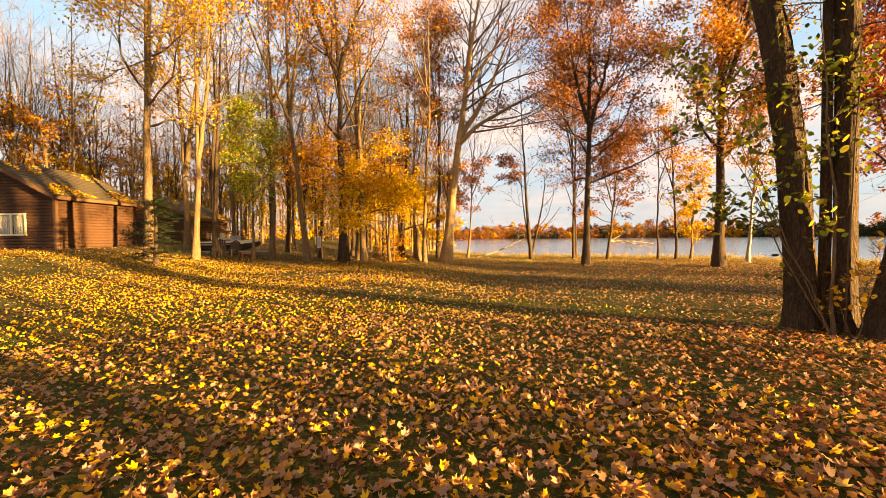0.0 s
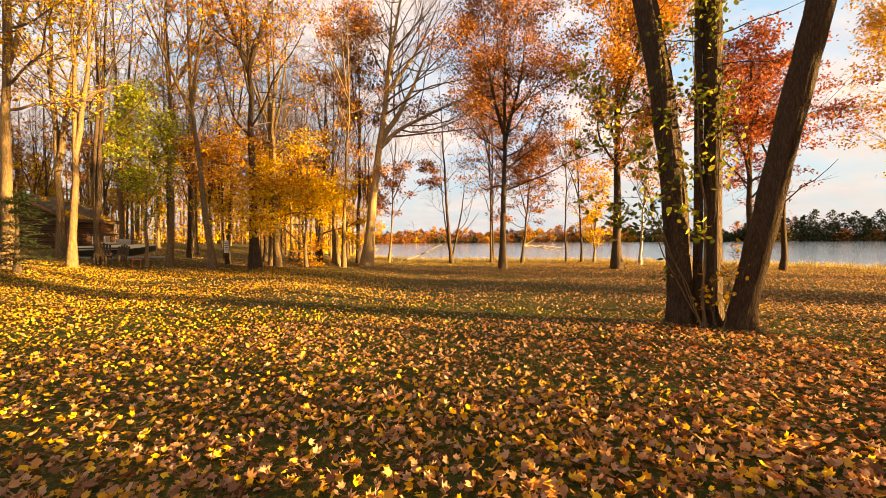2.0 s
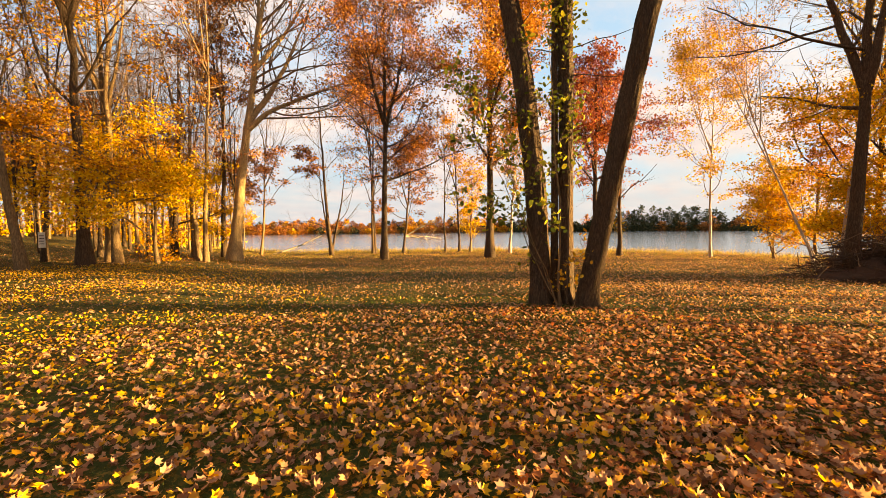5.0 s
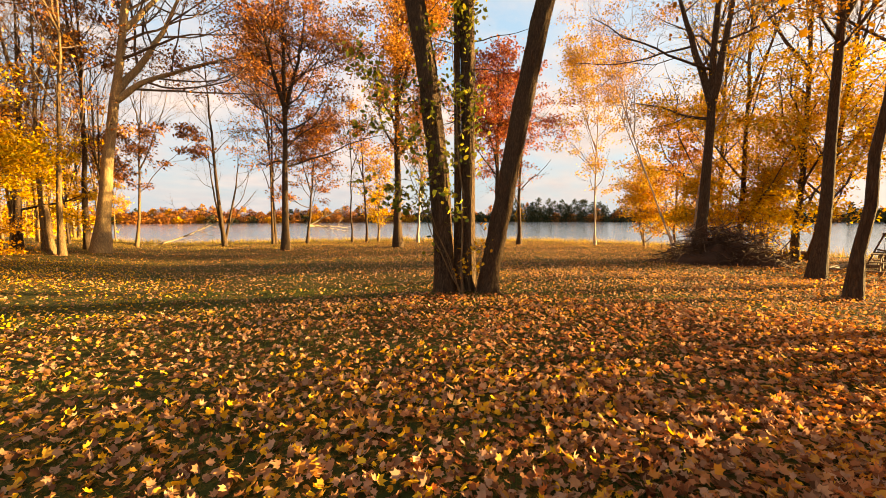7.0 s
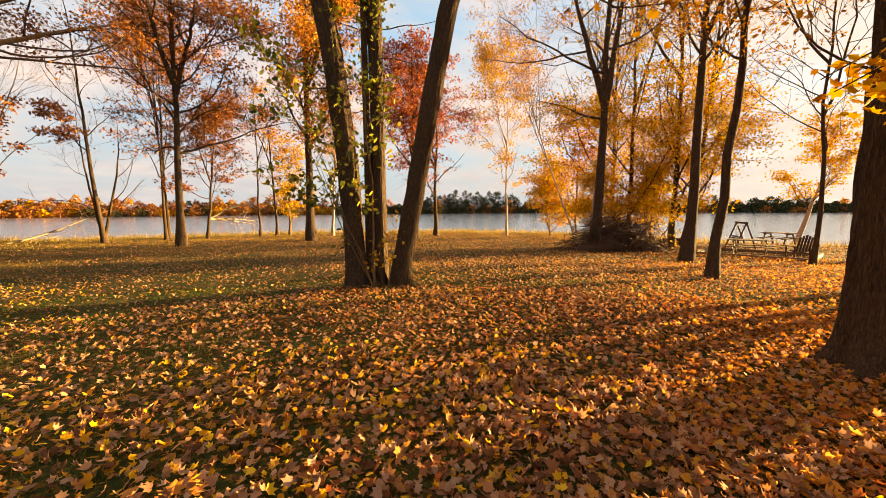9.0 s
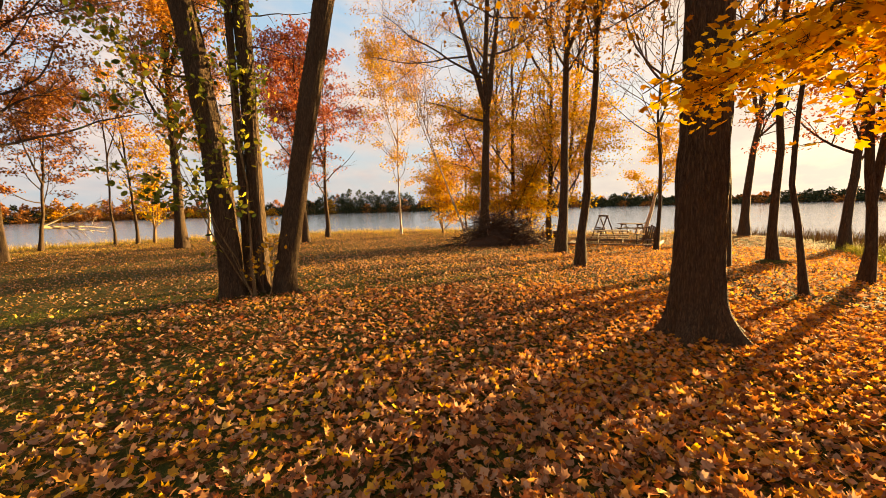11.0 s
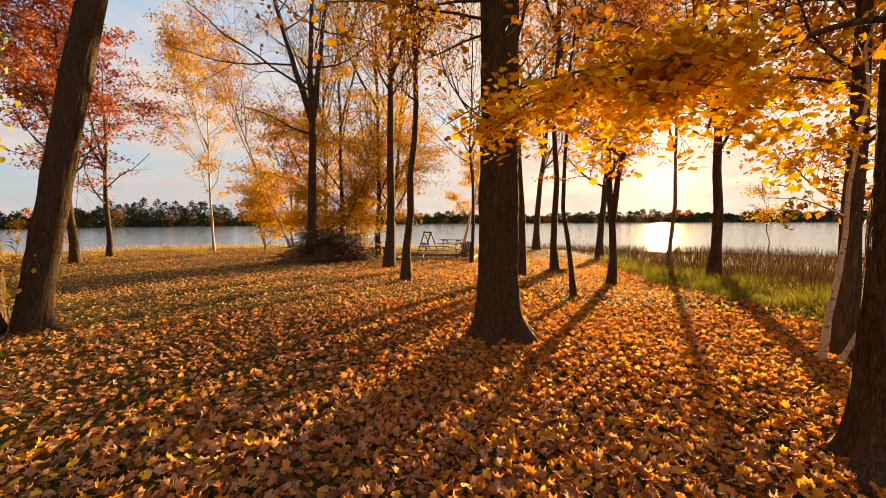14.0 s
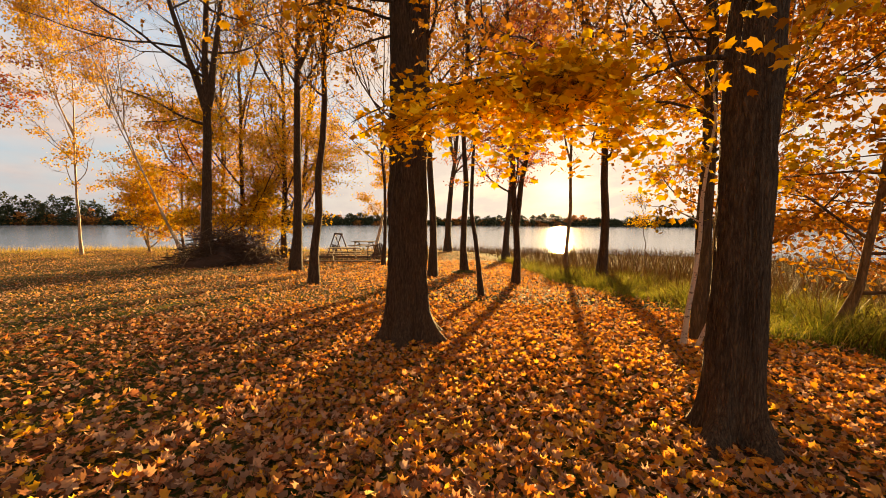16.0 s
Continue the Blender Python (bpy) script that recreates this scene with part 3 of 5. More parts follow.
tree("yellow_shrub", 33.88, 14.65, "dense shrub with bright yellow leaves", 6.2, 0.088, (0, 0), leaf=YELLOW, leaves=6500, size=0.13, first=0.05, reach=0.62, limbs=18, angle=50, seed=41, forks=((0.02, 0.2, 0.1, 3.5, 0.8), (0.02, -0.2, 0.1, 3.2, 0.8)))

# round the brush pile
tree("forked_tree", 22.84, 7.12, "dark forked tree standing in the brush pile", 21.5, 0.287, (0.0, -0.02), bark=BARK_DARK, leaf=ORANGE, leaves=700, size=0.1, first=0.3, forks=((0.36, -0.1, 0.2, 9, 0.7), (0.36, 0.03, -0.13, 9, 0.7)), limbs=14, reach=0.38, angle=65, lift=0.04, seed=42)
tree("birch_tree", 25.60, 9.20, "thin pale birch leaning over from the brush pile", 17.6, 0.062, (-0.05, 0.33), bark=BARK_BIRCH, leaf=ORANGE, leaves=1710, size=0.1, first=0.4, limbs=12, reach=0.18, seed=43, group="leaning birches")
tree("birch_tree", 25.91, 9.06, "thin pale birch leaning over from the brush pile", 14.7, 0.053, (-0.03, 0.42), bark=BARK_BIRCH, leaf=ORANGE, leaves=1330, size=0.1, first=0.4, limbs=10, reach=0.18, seed=44, group="leaning birches")
tree("birch_tree", 25.57, 8.46, "pale birch stem beside the brush pile", 13.2, 0.088, (0.0, -0.1), bark=BARK_BIRCH, leaf=YELLOW, leaves=2090, size=0.12, first=0.35, seed=45, group="leaning birches")
tree("maple_tree", 28.41, 6.88, "slim maple with golden leaves behind the brush pile", 20.6, 0.176, (0, 0), bark=BARK_DARK, leaf=YELLOW, leaves=4600, size=0.14, first=0.06, seed=46, low=0.42, limbs=20, group="pile maples")
tree("maple_tree", 31.34, 8.92, "slim maple with golden leaves behind the brush pile", 20.6, 0.176, (0, 0), bark=BARK_DARK, leaf=YELLOW, leaves=4600, size=0.14, first=0.06, seed=47, low=0.5, limbs=20, group="pile maples")
tree("maple_tree", 28.26, 4.39, "slim maple with golden leaves behind the brush pile", 20.6, 0.191, (0, -0.02), bark=BARK_DARK, leaf=YELLOW, leaves=4600, size=0.13, first=0.06, seed=48, low=0.45, limbs=20, group="pile maples")
tree("maple_tree", 29.43, 3.95, "dark leaning maple behind the brush pile", 17.6, 0.176, (0, -0.09), bark=BARK_DARK, leaf=YELLOW, leaves=3600, size=0.13, first=0.06, seed=49, low=0.5, limbs=20, group="pile maples")
tree("maple_tree", 18.84, 2.34, "straight dark maple with orange leaves high up", 19.8, 0.224, (0.0, -0.02), bark=BARK_DARK, leaf=ORANGE, leaves=6500, size=0.14, first=0.35, seed=50, reach=0.28)
tree("maple_tree", 12.87, 0.96, "dark leaning maple with small orange leaves", 13.8, 0.138, (0.0, -0.09), (0, 0.02), bark=BARK_DARK, leaf=ORANGE, leaves=6500, size=0.13, first=0.35, seed=51, reach=0.25)
tree("birch_tree", 38.0, -1.6, "short pale birch leaning by the picnic place", 8, 0.19, (0.0, -0.35), (0, 0.15), bark=BARK_BIRCH, leaf=YELLOW, leaves=2850, size=0.13, first=0.3, seed=52)

# sunset side
tree("maple_tree", 14.17, -2.79, "slim dark tree against the sunset", 15.5, 0.143, (0.0, 0.01), bark=BARK_DARK, leaf=ORANGE, leaves=4500, size=0.12, first=0.3, seed=53, group="sunset trees")
tree("maple_tree", 32.12, -7.21, "slim dark tree near the water", 17.4, 0.278, (0.0, -0.08), bark=BARK_DARK, leaf=ORANGE, leaves=1710, first=0.3, seed=54, group="sunset trees")
tree("maple_tree", 15.43, -4.24, "slim dark tree on a small root mound", 14.8, 0.136, (0.0, -0.02), bark=BARK_DARK, leaf=ORANGE, leaves=2280, first=0.35, seed=55, group="sunset trees", reach=0.25)
tree("young_maple_tree", 9.39, -3.08, "thin straight young maple", 8.6, 0.064, (0.0, 0.0), bark=BARK_DARK, leaf=ORANGE, leaves=950, size=0.13, first=0.45, limbs=10, reach=0.25, seed=56, group="sunset trees")
tree("red_maple_tree", 24.11, -9.13, "dark leaning tree with sparse red leaves", 14.0, 0.218, (0.0, -0.08), bark=BARK_DARK, leaf=RED, leaves=6002, size=0.14, first=0.2, seed=57, reach=0.31, group="sunset trees")
tree("forked_tree", 11.81, -4.86, "slim forked tree before the sunset", 10.3, 0.114, (-0.02, 0.09), bark=BARK_DARK, leaf=RED, leaves=3600, size=0.11, first=0.22, forks=((0.17, 0.05, -0.12, 7, 0.85),), limbs=10, reach=0.25, seed=58, group="sunset trees")
tree("bare_tree", 17.30, -9.44, "thin pale trunk in the tall grass", 12.3, 0.103, (0.0, -0.04), leaf=ORANGE, leaves=250, first=0.5, limbs=8, seed=59, group="grass bank trees")
tree("maple_tree", 13.01, -8.45, "dark straight tree standing in the tall grass", 14.7, 0.166, (0.0, -0.03), bark=BARK_DARK, leaf=ORANGE, leaves=5500, size=0.11, first=0.24, limbs=18, reach=0.26, low=0.7, seed=60, group="grass bank trees")
tree("sapling", 19.82, -15.47, "small sapling with yellow leaves in the reeds", 3.8, 0.037, (0, 0), leaf=YELLOW, leaves=260, size=0.12, first=0.5, limbs=8, seed=61)
tree("bare_tree", 20.9, -1.5, "thin dark tree beside the picnic place", 13, 0.1, (0, 0), bark=BARK_DARK, leaf=ORANGE, leaves=1500, size=0.14, first=0.3, seed=65, group="sunset trees")
tree("yellow_shrub", 27.0, 8.2, "dense shrub with bright yellow leaves behind the brush pile", 4.5, 0.06, (0, 0), leaf=YELLOW, leaves=3800, size=0.14, first=0.05, reach=0.55, limbs=18, angle=50, seed=67, forks=((0.02, 0.2, 0.1, 3.8, 0.8), (0.02, -0.2, 0.1, 3.4, 0.8)), group="yellow shrubs")
tree("yellow_shrub", 28.5, 5.6, "dense shrub with bright yellow leaves behind the brush pile", 5.0, 0.06, (0, 0), leaf=YELLOW, leaves=3800, size=0.14, first=0.05, reach=0.5, limbs=18, angle=50, seed=68, forks=((0.02, 0.2, 0.1, 3.8, 0.8), (0.02, -0.2, 0.1, 3.4, 0.8)), group="yellow shrubs")
tree("young_maple_tree", 31.0, 11.4, "yellow-leaved maple at the shore behind the brush pile", 9.0, 0.1, (0, 0), leaf=ORANGE, leaves=2600, size=0.14, first=0.08, reach=0.4, limbs=18, angle=60, seed=69, group="yellow shrubs")


# ---- the large near trees ----
def near_stem(name, height, r0, lean, curve, seed, parent, bark=None, sides=40, rings=90, start=(0, 0), flare=0.55, top=0.55, roots=5, toward=0):
    """A thick trunk whose furrowed bark is modelled as ridges."""
    rng = np.random.default_rng(seed)
    n = rings
    f = np.concatenate([np.linspace(0, 0.12, n // 4, endpoint=False), np.linspace(0.12, 1, n - n // 4)])
    cx = start[0] + lean[0] * f * height + curve[0] * f ** 2 * height + 0.02 * np.sin(f * 9 + seed)
    cy = start[1] + lean[1] * f * height + curve[1] * f ** 2 * height + 0.02 * np.cos(f * 8 + seed)
    z = f * height
    ang = np.arange(sides) * 2 * math.pi / sides
    V = np.zeros((n, sides, 3))
    for i in range(n):
        rr = r0 * (1 - (1 - top) * f[i])
        fl = flare * (0.82 * math.exp(-z[i] / (0.85 * r0 + 0.02)) + 0.18 * math.exp(-z[i] / (4.5 * r0)))
        for k, a in enumerate(ang):
            ridge = noise.noise(Vector((math.cos(a) * 5.0 + seed, math.sin(a) * 5.0, z[i] * 0.9)))
            fine = noise.noise(Vector((math.cos(a) * 11 + seed, math.sin(a) * 11, z[i] * 3.0)))
            root = 1 + fl * (0.8 + 0.5 * math.sin(a * roots + seed)) * (1 + 0.4 * math.cos(a - radians(toward))) + 0.06 * noise.noise(Vector((math.cos(a), math.sin(a), z[i] * 0.7 + seed)))
            furrow = abs(noise.noise(Vector((math.cos(a) * 8 + seed, math.sin(a) * 8, z[i] * 1.3)))) if sides > 60 else 0.0
            rad = rr * root + r0 * (0.07 * abs(ridge) + 0.05 * fine + 0.2 * furrow)
            V[i, k] = (cx[i] + rad * math.cos(a), cy[i] + rad * math.sin(a), z[i] - 0.05)
    idx = np.arange(n * sides).reshape(n, sides)
    nxt = np.roll(idx, -1, axis=1)
    F = np.stack([idx[:-1], nxt[:-1], nxt[1:], idx[1:]], -1).reshape(-1, 4)
    mesh_part(name, V.reshape(-1, 3), F, bark or BARK_NEAR, parent, smooth=True)
    return np.stack([cx, cy, z], 1), r0 * (1 - (1 - top) * f)


def crown_for(base, stems, seed, leaf, leaves, size, first, limbs, length, shape, angle=55, lift=0.06, spread=0.2, thick=0.35):
    rng = np.random.default_rng(seed)
    L1 = sprout(rng, stems, limbs, first, angle, lambda t: length * (1.1 - 0.5 * t), thick, 9, lift, 0.13)
    L2, L3 = [], []
    for line in L1:
        second = sprout(rng, [line], 5, 0.2, 45, lambda t: length * 0.45, 0.5, 6, 0.03, 0.16)
        third = sprout(rng, second, 4, 0.15, 40, lambda t: length * 0.2, 0.6, 4, 0.02, 0.2)
        L2, L3 = L2 + second, L3 + third
        mesh_part("limb", *wood_mesh(line, second + third), BARK_DARK, base, smooth=True)
    if leaves:
        pts = np.concatenate([p[1:] for p, _ in L3 + L2])
        pick = pts[np.repeat(rng.integers(0, len(pts), leaves // 6 + 1), 6)[:leaves]]
        pick = pick + rng.normal(size=pick.shape) * spread
        mesh_part("foliage", *leaf_mesh(pick, size * rng.uniform(0.6, 1.2, len(pick)), rng, shape, None, 0.3, 0.6), leaf, base)


def triple_tree():
    base = thing("clustered_tree", 6.5, 6.75, -0.10, "cluster of thick dark furrowed trunks with a leafy vine", "tree")
    s1 = near_stem("trunk", 11, 0.20, (0.008, -0.007), (-0.142, 0.119), 3, base, start=(-0.41, 0.19), flare=0.5, top=0.95, sides=72, rings=110)
    s2 = near_stem("trunk", 11, 0.135, (-0.019, 0.019), (0.014, -0.014), 5, base, start=(0.23, -0.01), flare=0.5, top=1.15, sides=64, rings=110)
    s3 = near_stem("trunk", 11, 0.088, (-0.0135, 0.012), (0.019, -0.017), 6, base, start=(-0.01, 0.14), flare=0.4, top=0.5, sides=28)
    s4 = near_stem("trunk", 11, 0.195, (0.119, -0.127), (0.03, -0.032), 7, base, start=(0.26, -0.44), flare=0.6, top=0.92, sides=72, rings=110, toward=-45)
    up = [(p[50:], r[50:]) for p, r in (s1, s2, s4)]
    crown_for(base, up, 71, ORANGE, 1500, 0.13, 0.35, 10, 3.0, SMALL_MAPLE)
    rng = np.random.default_rng(8)
    # dead side branches on the mid stem
    for z0, d, L in ((5.6, (0.7, -0.7, 0.12), 1.5), (5.0, (0.72, -0.7, -0.05), 1.1), (5.4, (-0.7, 0.7, 0.3), 1.4), (3.9, (-0.7, 0.7, -0.1), 0.9)):
        i = int(np.argmin(np.abs(s2[0][:, 2] - z0)))
        line = branch_line(rng, s2[0][i], unit(np.array(d)), L, 0.016, 9, 0.0, 0.13)
        tw = sprout(rng, [line], 5, 0.3, 45, lambda t: 0.45, 0.6, 5, 0.0, 0.2)
        mesh_part("dead_branch", *wood_mesh(line, tw), BARK_DARK, base, smooth=True)
    pts = []
    for (p, r), count, spread in ((s2, 560, 0.36), (s3, 260, 0.36), (s1, 33, 0.12)):
        tuft = rng.integers(0, count // 11, count)
        zz = (2.2 + 5.2 * rng.random(count // 11) ** 0.8)[tuft]
        i = np.argmin(np.abs(p[:, 2][None] - zz[:, None]), axis=1)
        a = rng.uniform(0, 2 * math.pi, count // 11)[tuft] + rng.normal(size=count) * 0.5
        off = np.stack([np.cos(a), np.sin(a), 0 * a], 1) * (r[i] + 0.03 + spread * rng.random(count) ** 1.6)[:, None]
        off[:, 2] = rng.normal(size=count) * 0.12
        pts.append(p[i] + off)
    pts = np.concatenate(pts)
    mesh_part("vine", *leaf_mesh(pts, rng.uniform(0.04, 0.09, len(pts)), rng, OVAL, None, 0.3, 0.9), VINE, base, "yellow-green climbing vine leaves")
    stem = branch_line(rng, np.array([0.0, -0.2, 0.05]), np.array([0.02, -0.02, 1.0]), 7.0, 0.018, 16, 0.04, 0.03)
    mesh_part("vine_stem", *tubes([stem], 6), BARK_TWIG, base, smooth=True)
    return base


triple_tree()


def shrub_stem(x, y, label, seed, specs, leaf, leaves, size, shape, bark, wobble=0.03, reach=1.1):
    base = thing("sapling", x, y, float(ground_z(x, y)) - 0.03, label, "sapling")
    rng = np.random.default_rng(seed)
    lines = [stem_line(rng, h, r, lean, curve, 12, wobble, (sx, sy, 0), 0.2) for h, r, lean, curve, sx, sy in specs]
    mesh_part("trunk", *tubes(lines, 8), bark, base, smooth=True)
    L1 = sprout(rng, lines, 9, 0.3, 60, lambda t: reach * (1 - 0.36 * t), 0.5, 7, 0.02, 0.15)
    L2 = []
    for line in L1:
        second = sprout(rng, [line], 4, 0.25, 45, lambda t: 0.36 * reach, 0.6, 5, 0.0, 0.2)
        L2 += second
        limb = mesh_part("limb", *tubes([line], 6), bark, base, smooth=True)
        for tw in second:
            mesh_part("twig", *tubes([tw], 4), bark, limb, smooth=True)
    pts = np.concatenate([p[1:] for p, _ in L2 + L1])
    pick = pts[rng.integers(0, len(pts), leaves)] + rng.normal(size=(leaves, 3)) * 0.07
    mesh_part("foliage", *leaf_mesh(pick, size * rng.uniform(0.6, 1.2, leaves), rng, shape, None, 0.3, 0.8), leaf, base)
    return base


shrub_stem(6.2, 6.42, "sapling with pale stems and yellow-green leaves at the trunks", 9,
           [(6.2, 0.032, (-0.01, -0.005), (0, 0), 0, 0), (3.1, 0.016, (-0.34, 0.27), (0.03, -0.03), -0.06, 0.0), (4.9, 0.015, (-0.42, 0.32), (0.12, -0.09), 0.0, 0.0), (5.4, 0.013, (-0.33, 0.25), (0.05, -0.04), 0, 0)], VINE, 1000, 0.085, OVAL, BARK_GREY)
shrub_stem(6.33, 6.22, "small sapling with drooping bright yellow leaves at the trunks", 27,
           [(1.5, 0.011, (0.03, -0.02), (0.03, -0.03), 0, 0), (1.1, 0.008, (0.05, 0.03), (0, 0), 0.05, 0.06)], FRESH, 60, 0.075, OVAL, BARK_GREY, reach=0.32)


def big_maple():
    base = thing("maple_tree", 5.96, -1.0, -0.02, "thick dark maple with flared roots", "tree")
    s = near_stem("trunk", 10, 0.232, (0.0, 0.004), (0.0, 0.0), 13, base, flare=1.45, top=0.86, roots=5, sides=88, rings=150, toward=262)
    crown_for(base, [(s[0][80:], s[1][80:])], 72, AMBER, 5500, 0.065, 0.1, 22, 4.2, LOBED, 70, 0.03, 0.28, 0.2)
    # thin low branches with leaves hanging about the trunk
    rng = np.random.default_rng(23)
    pts = []
    for z0, d, L in ((4.4, (-0.5, 0.75, -0.1), 1.9), (4.2, (-0.2, 0.95, 0.0), 2.2), (4.7, (-0.75, 0.2, -0.15), 1.3), (4.1, (-0.35, 0.9, -0.25), 1.2), (4.8, (-0.55, -0.75, 0.0), 1.8)):
        line = branch_line(rng, np.array([0, 0, z0]), unit(np.array(d)), L, 0.022, 9, -0.03, 0.1)
        tw = sprout(rng, [line], 8, 0.25, 50, lambda t: 0.6, 0.5, 6, -0.02, 0.15)
        mesh_part("low_branch", *wood_mesh(line, tw), BARK_DARK, base, smooth=True)
        pts += [p[2:] for p, _ in tw]
    pts = np.concatenate(pts)
    pick = pts[rng.integers(0, len(pts), 300)] + rng.normal(size=(300, 3)) * 0.09
    mesh_part("low_leaves", *leaf_mesh(pick, 0.062 * rng.uniform(0.6, 1.25, 300), rng, SMALL_MAPLE, None, 0.25, 0.9), ORANGE, base, "amber leaves on thin low branches")
    return base


def right_maple():
    base = thing("maple_tree", 3.02, -3.06, 0.0, "thick dark maple with a low bough of golden leaves", "tree")
    s = near_stem("trunk", 9, 0.158, (-0.0214, -0.0194), (0.0115, 0.0104), 17, base, flare=1.35, top=0.9, sides=88, rings=150, toward=160)
    crown_for(base, [(s[0][80:], s[1][80:])], 73, ORANGE, 3600, 0.065, 0.1, 22, 3.8, LOBED, 66, 0.06, 0.28, 0.16)
    # the low golden bough: one stem to a hub, then a fan of branches arching out level and drooping at the edge
    rng = np.random.default_rng(21)
    pts = []
    t = np.linspace(0, 1, 10)[:, None]
    hub = np.array([0.22, 0.72, 2.62])
    a, b = np.array([0.0, 0.0, 2.75]), np.array([0.1, 0.35, 2.85])
    mesh_part("bough_stem", *tubes([((1 - t) ** 2 * a + 2 * t * (1 - t) * b + t ** 2 * hub, np.linspace(0.024, 0.016, 10))], 8), BARK_DARK, base, smooth=True)
    for k in range(15):
        f = k / 14
        tx, ty = 0.05 + 0.85 * f + rng.normal() * 0.06, 0.95 + 1.85 * f + rng.normal() * 0.08
        end = 2.20 + 0.12 * f + rng.normal() * 0.05
        t = np.linspace(0, 1, 14)[:, None]
        tip = np.array([tx, ty, end])
        mid = 0.45 * hub + 0.55 * tip + np.array([0.1 * rng.normal(), 0.05 * rng.normal(), 0.26 + 0.05 * (k % 3)])
        line = ((1 - t) ** 2 * hub + 2 * t * (1 - t) * mid + t ** 2 * tip, np.linspace(0.018, 0.004, 14))
        second = sprout(rng, [line], 11, 0.12, 58, lambda t: 0.36, 0.5, 6, -0.02, 0.08, least=0.003, flat=0.3)
        third = sprout(rng, second, 4, 0.2, 45, lambda t: 0.17, 0.5, 4, -0.03, 0.12, least=0.002)
        mesh_part("bough", *wood_mesh(line, second + third), BARK_DARK, base, smooth=True)
        pts += [p[1:] for p, _ in second + third]
    pts = np.concatenate(pts)
    pts = pts[pts[:, 2] < 2.8]
    n = 4300
    pick = pts[rng.integers(0, len(pts), n)] + rng.normal(size=(n, 3)) * np.array([0.09, 0.09, 0.035])
    mesh_part("bough_leaves", *leaf_mesh(pick, 0.052 * rng.uniform(0.5, 1.25, n), rng, SMALL_MAPLE, 0.6, 0.25, 0.9), BOUGH, base, "golden maple leaves hanging in layers")
    # a few leaves on a twig before the trunk
    for tip in ((-0.5, 0.42, 2.62), (-0.42, 0.5, 2.44), (-0.62, 0.3, 2.75), (-0.3, 0.62, 2.85), (-0.75, 0.1, 2.8)):
        t = np.linspace(0, 1, 9)[:, None]
        a, b, c = np.array([-0.05, 0.0, 3.1]), np.array([tip[0] * 0.8, tip[1] * 0.8, 3.1]), np.array(tip)
        mesh_part("twig", *tubes([((1 - t) ** 2 * a + 2 * t * (1 - t) * b + t ** 2 * c, np.linspace(0.008, 0.003, 9))], 5), BARK_DARK, base, smooth=True)
        p = c + rng.normal(size=(9, 3)) * np.array([0.12, 0.12, 0.07]) + np.array([0, 0, 0.06])
        mesh_part("twig_leaves", *leaf_mesh(p, rng.uniform(0.05, 0.08, 9), rng, MAPLE, 0.9, 0.25, 0.9), ORANGE, base, "large golden leaves on a drooping twig")
    return base


big_maple()
right_maple()
shrub_stem(5.1, -4.55, "young birch with white stems and yellow leaves", 19,
           [(5.5, 0.036, (-0.041, -0.044), (-0.022, -0.024), 0, 0), (4.6, 0.026, (-0.09, -0.09), (0.0, 0.01), -0.1, -0.1)], YELLOW, 1100, 0.07, SMALL_MAPLE, BARK_BIRCH, 0.05)
tree("maple_tree", 5.25, -5.0, "dark maple with orange leaves over the grass bank", 11, 0.12, (0.03, 0.07), bark=BARK_DARK, leaf=AMBER, leaves=15000, size=0.06, first=0.2, limbs=26, reach=0.27, seed=62, thick=0.28, angle=58, lift=0.06, shape=SMALL_MAPLE)
tree("maple_tree", 5.5, -7.7, "pale leaning maple with golden leaves at the grass bank", 10, 0.07, (-0.12, -0.2), leaf=ORANGE, leaves=20000, size=0.068, first=0.05, limbs=30, reach=0.33, seed=63, angle=70, shape=LOBED, lift=0.02, group="bank maples")
tree("maple_tree", 7.3, -8.3, "golden maple over the reeds", 9, 0.09, (0.0, -0.05), leaf=AMBER, leaves=19000, size=0.115, first=0.1, limbs=28, reach=0.32, seed=64, angle=70, shape=DIAMOND, lift=0.02, group="bank maples")
tree("maple_tree", 4.0, -9.0, "golden maple over the reeds", 9, 0.09, (0.0, 0.0), leaf=ORANGE, leaves=9000, size=0.115, first=0.05, limbs=24, reach=0.36, seed=66, angle=70, shape=DIAMOND, lift=0.02, group="bank maples")


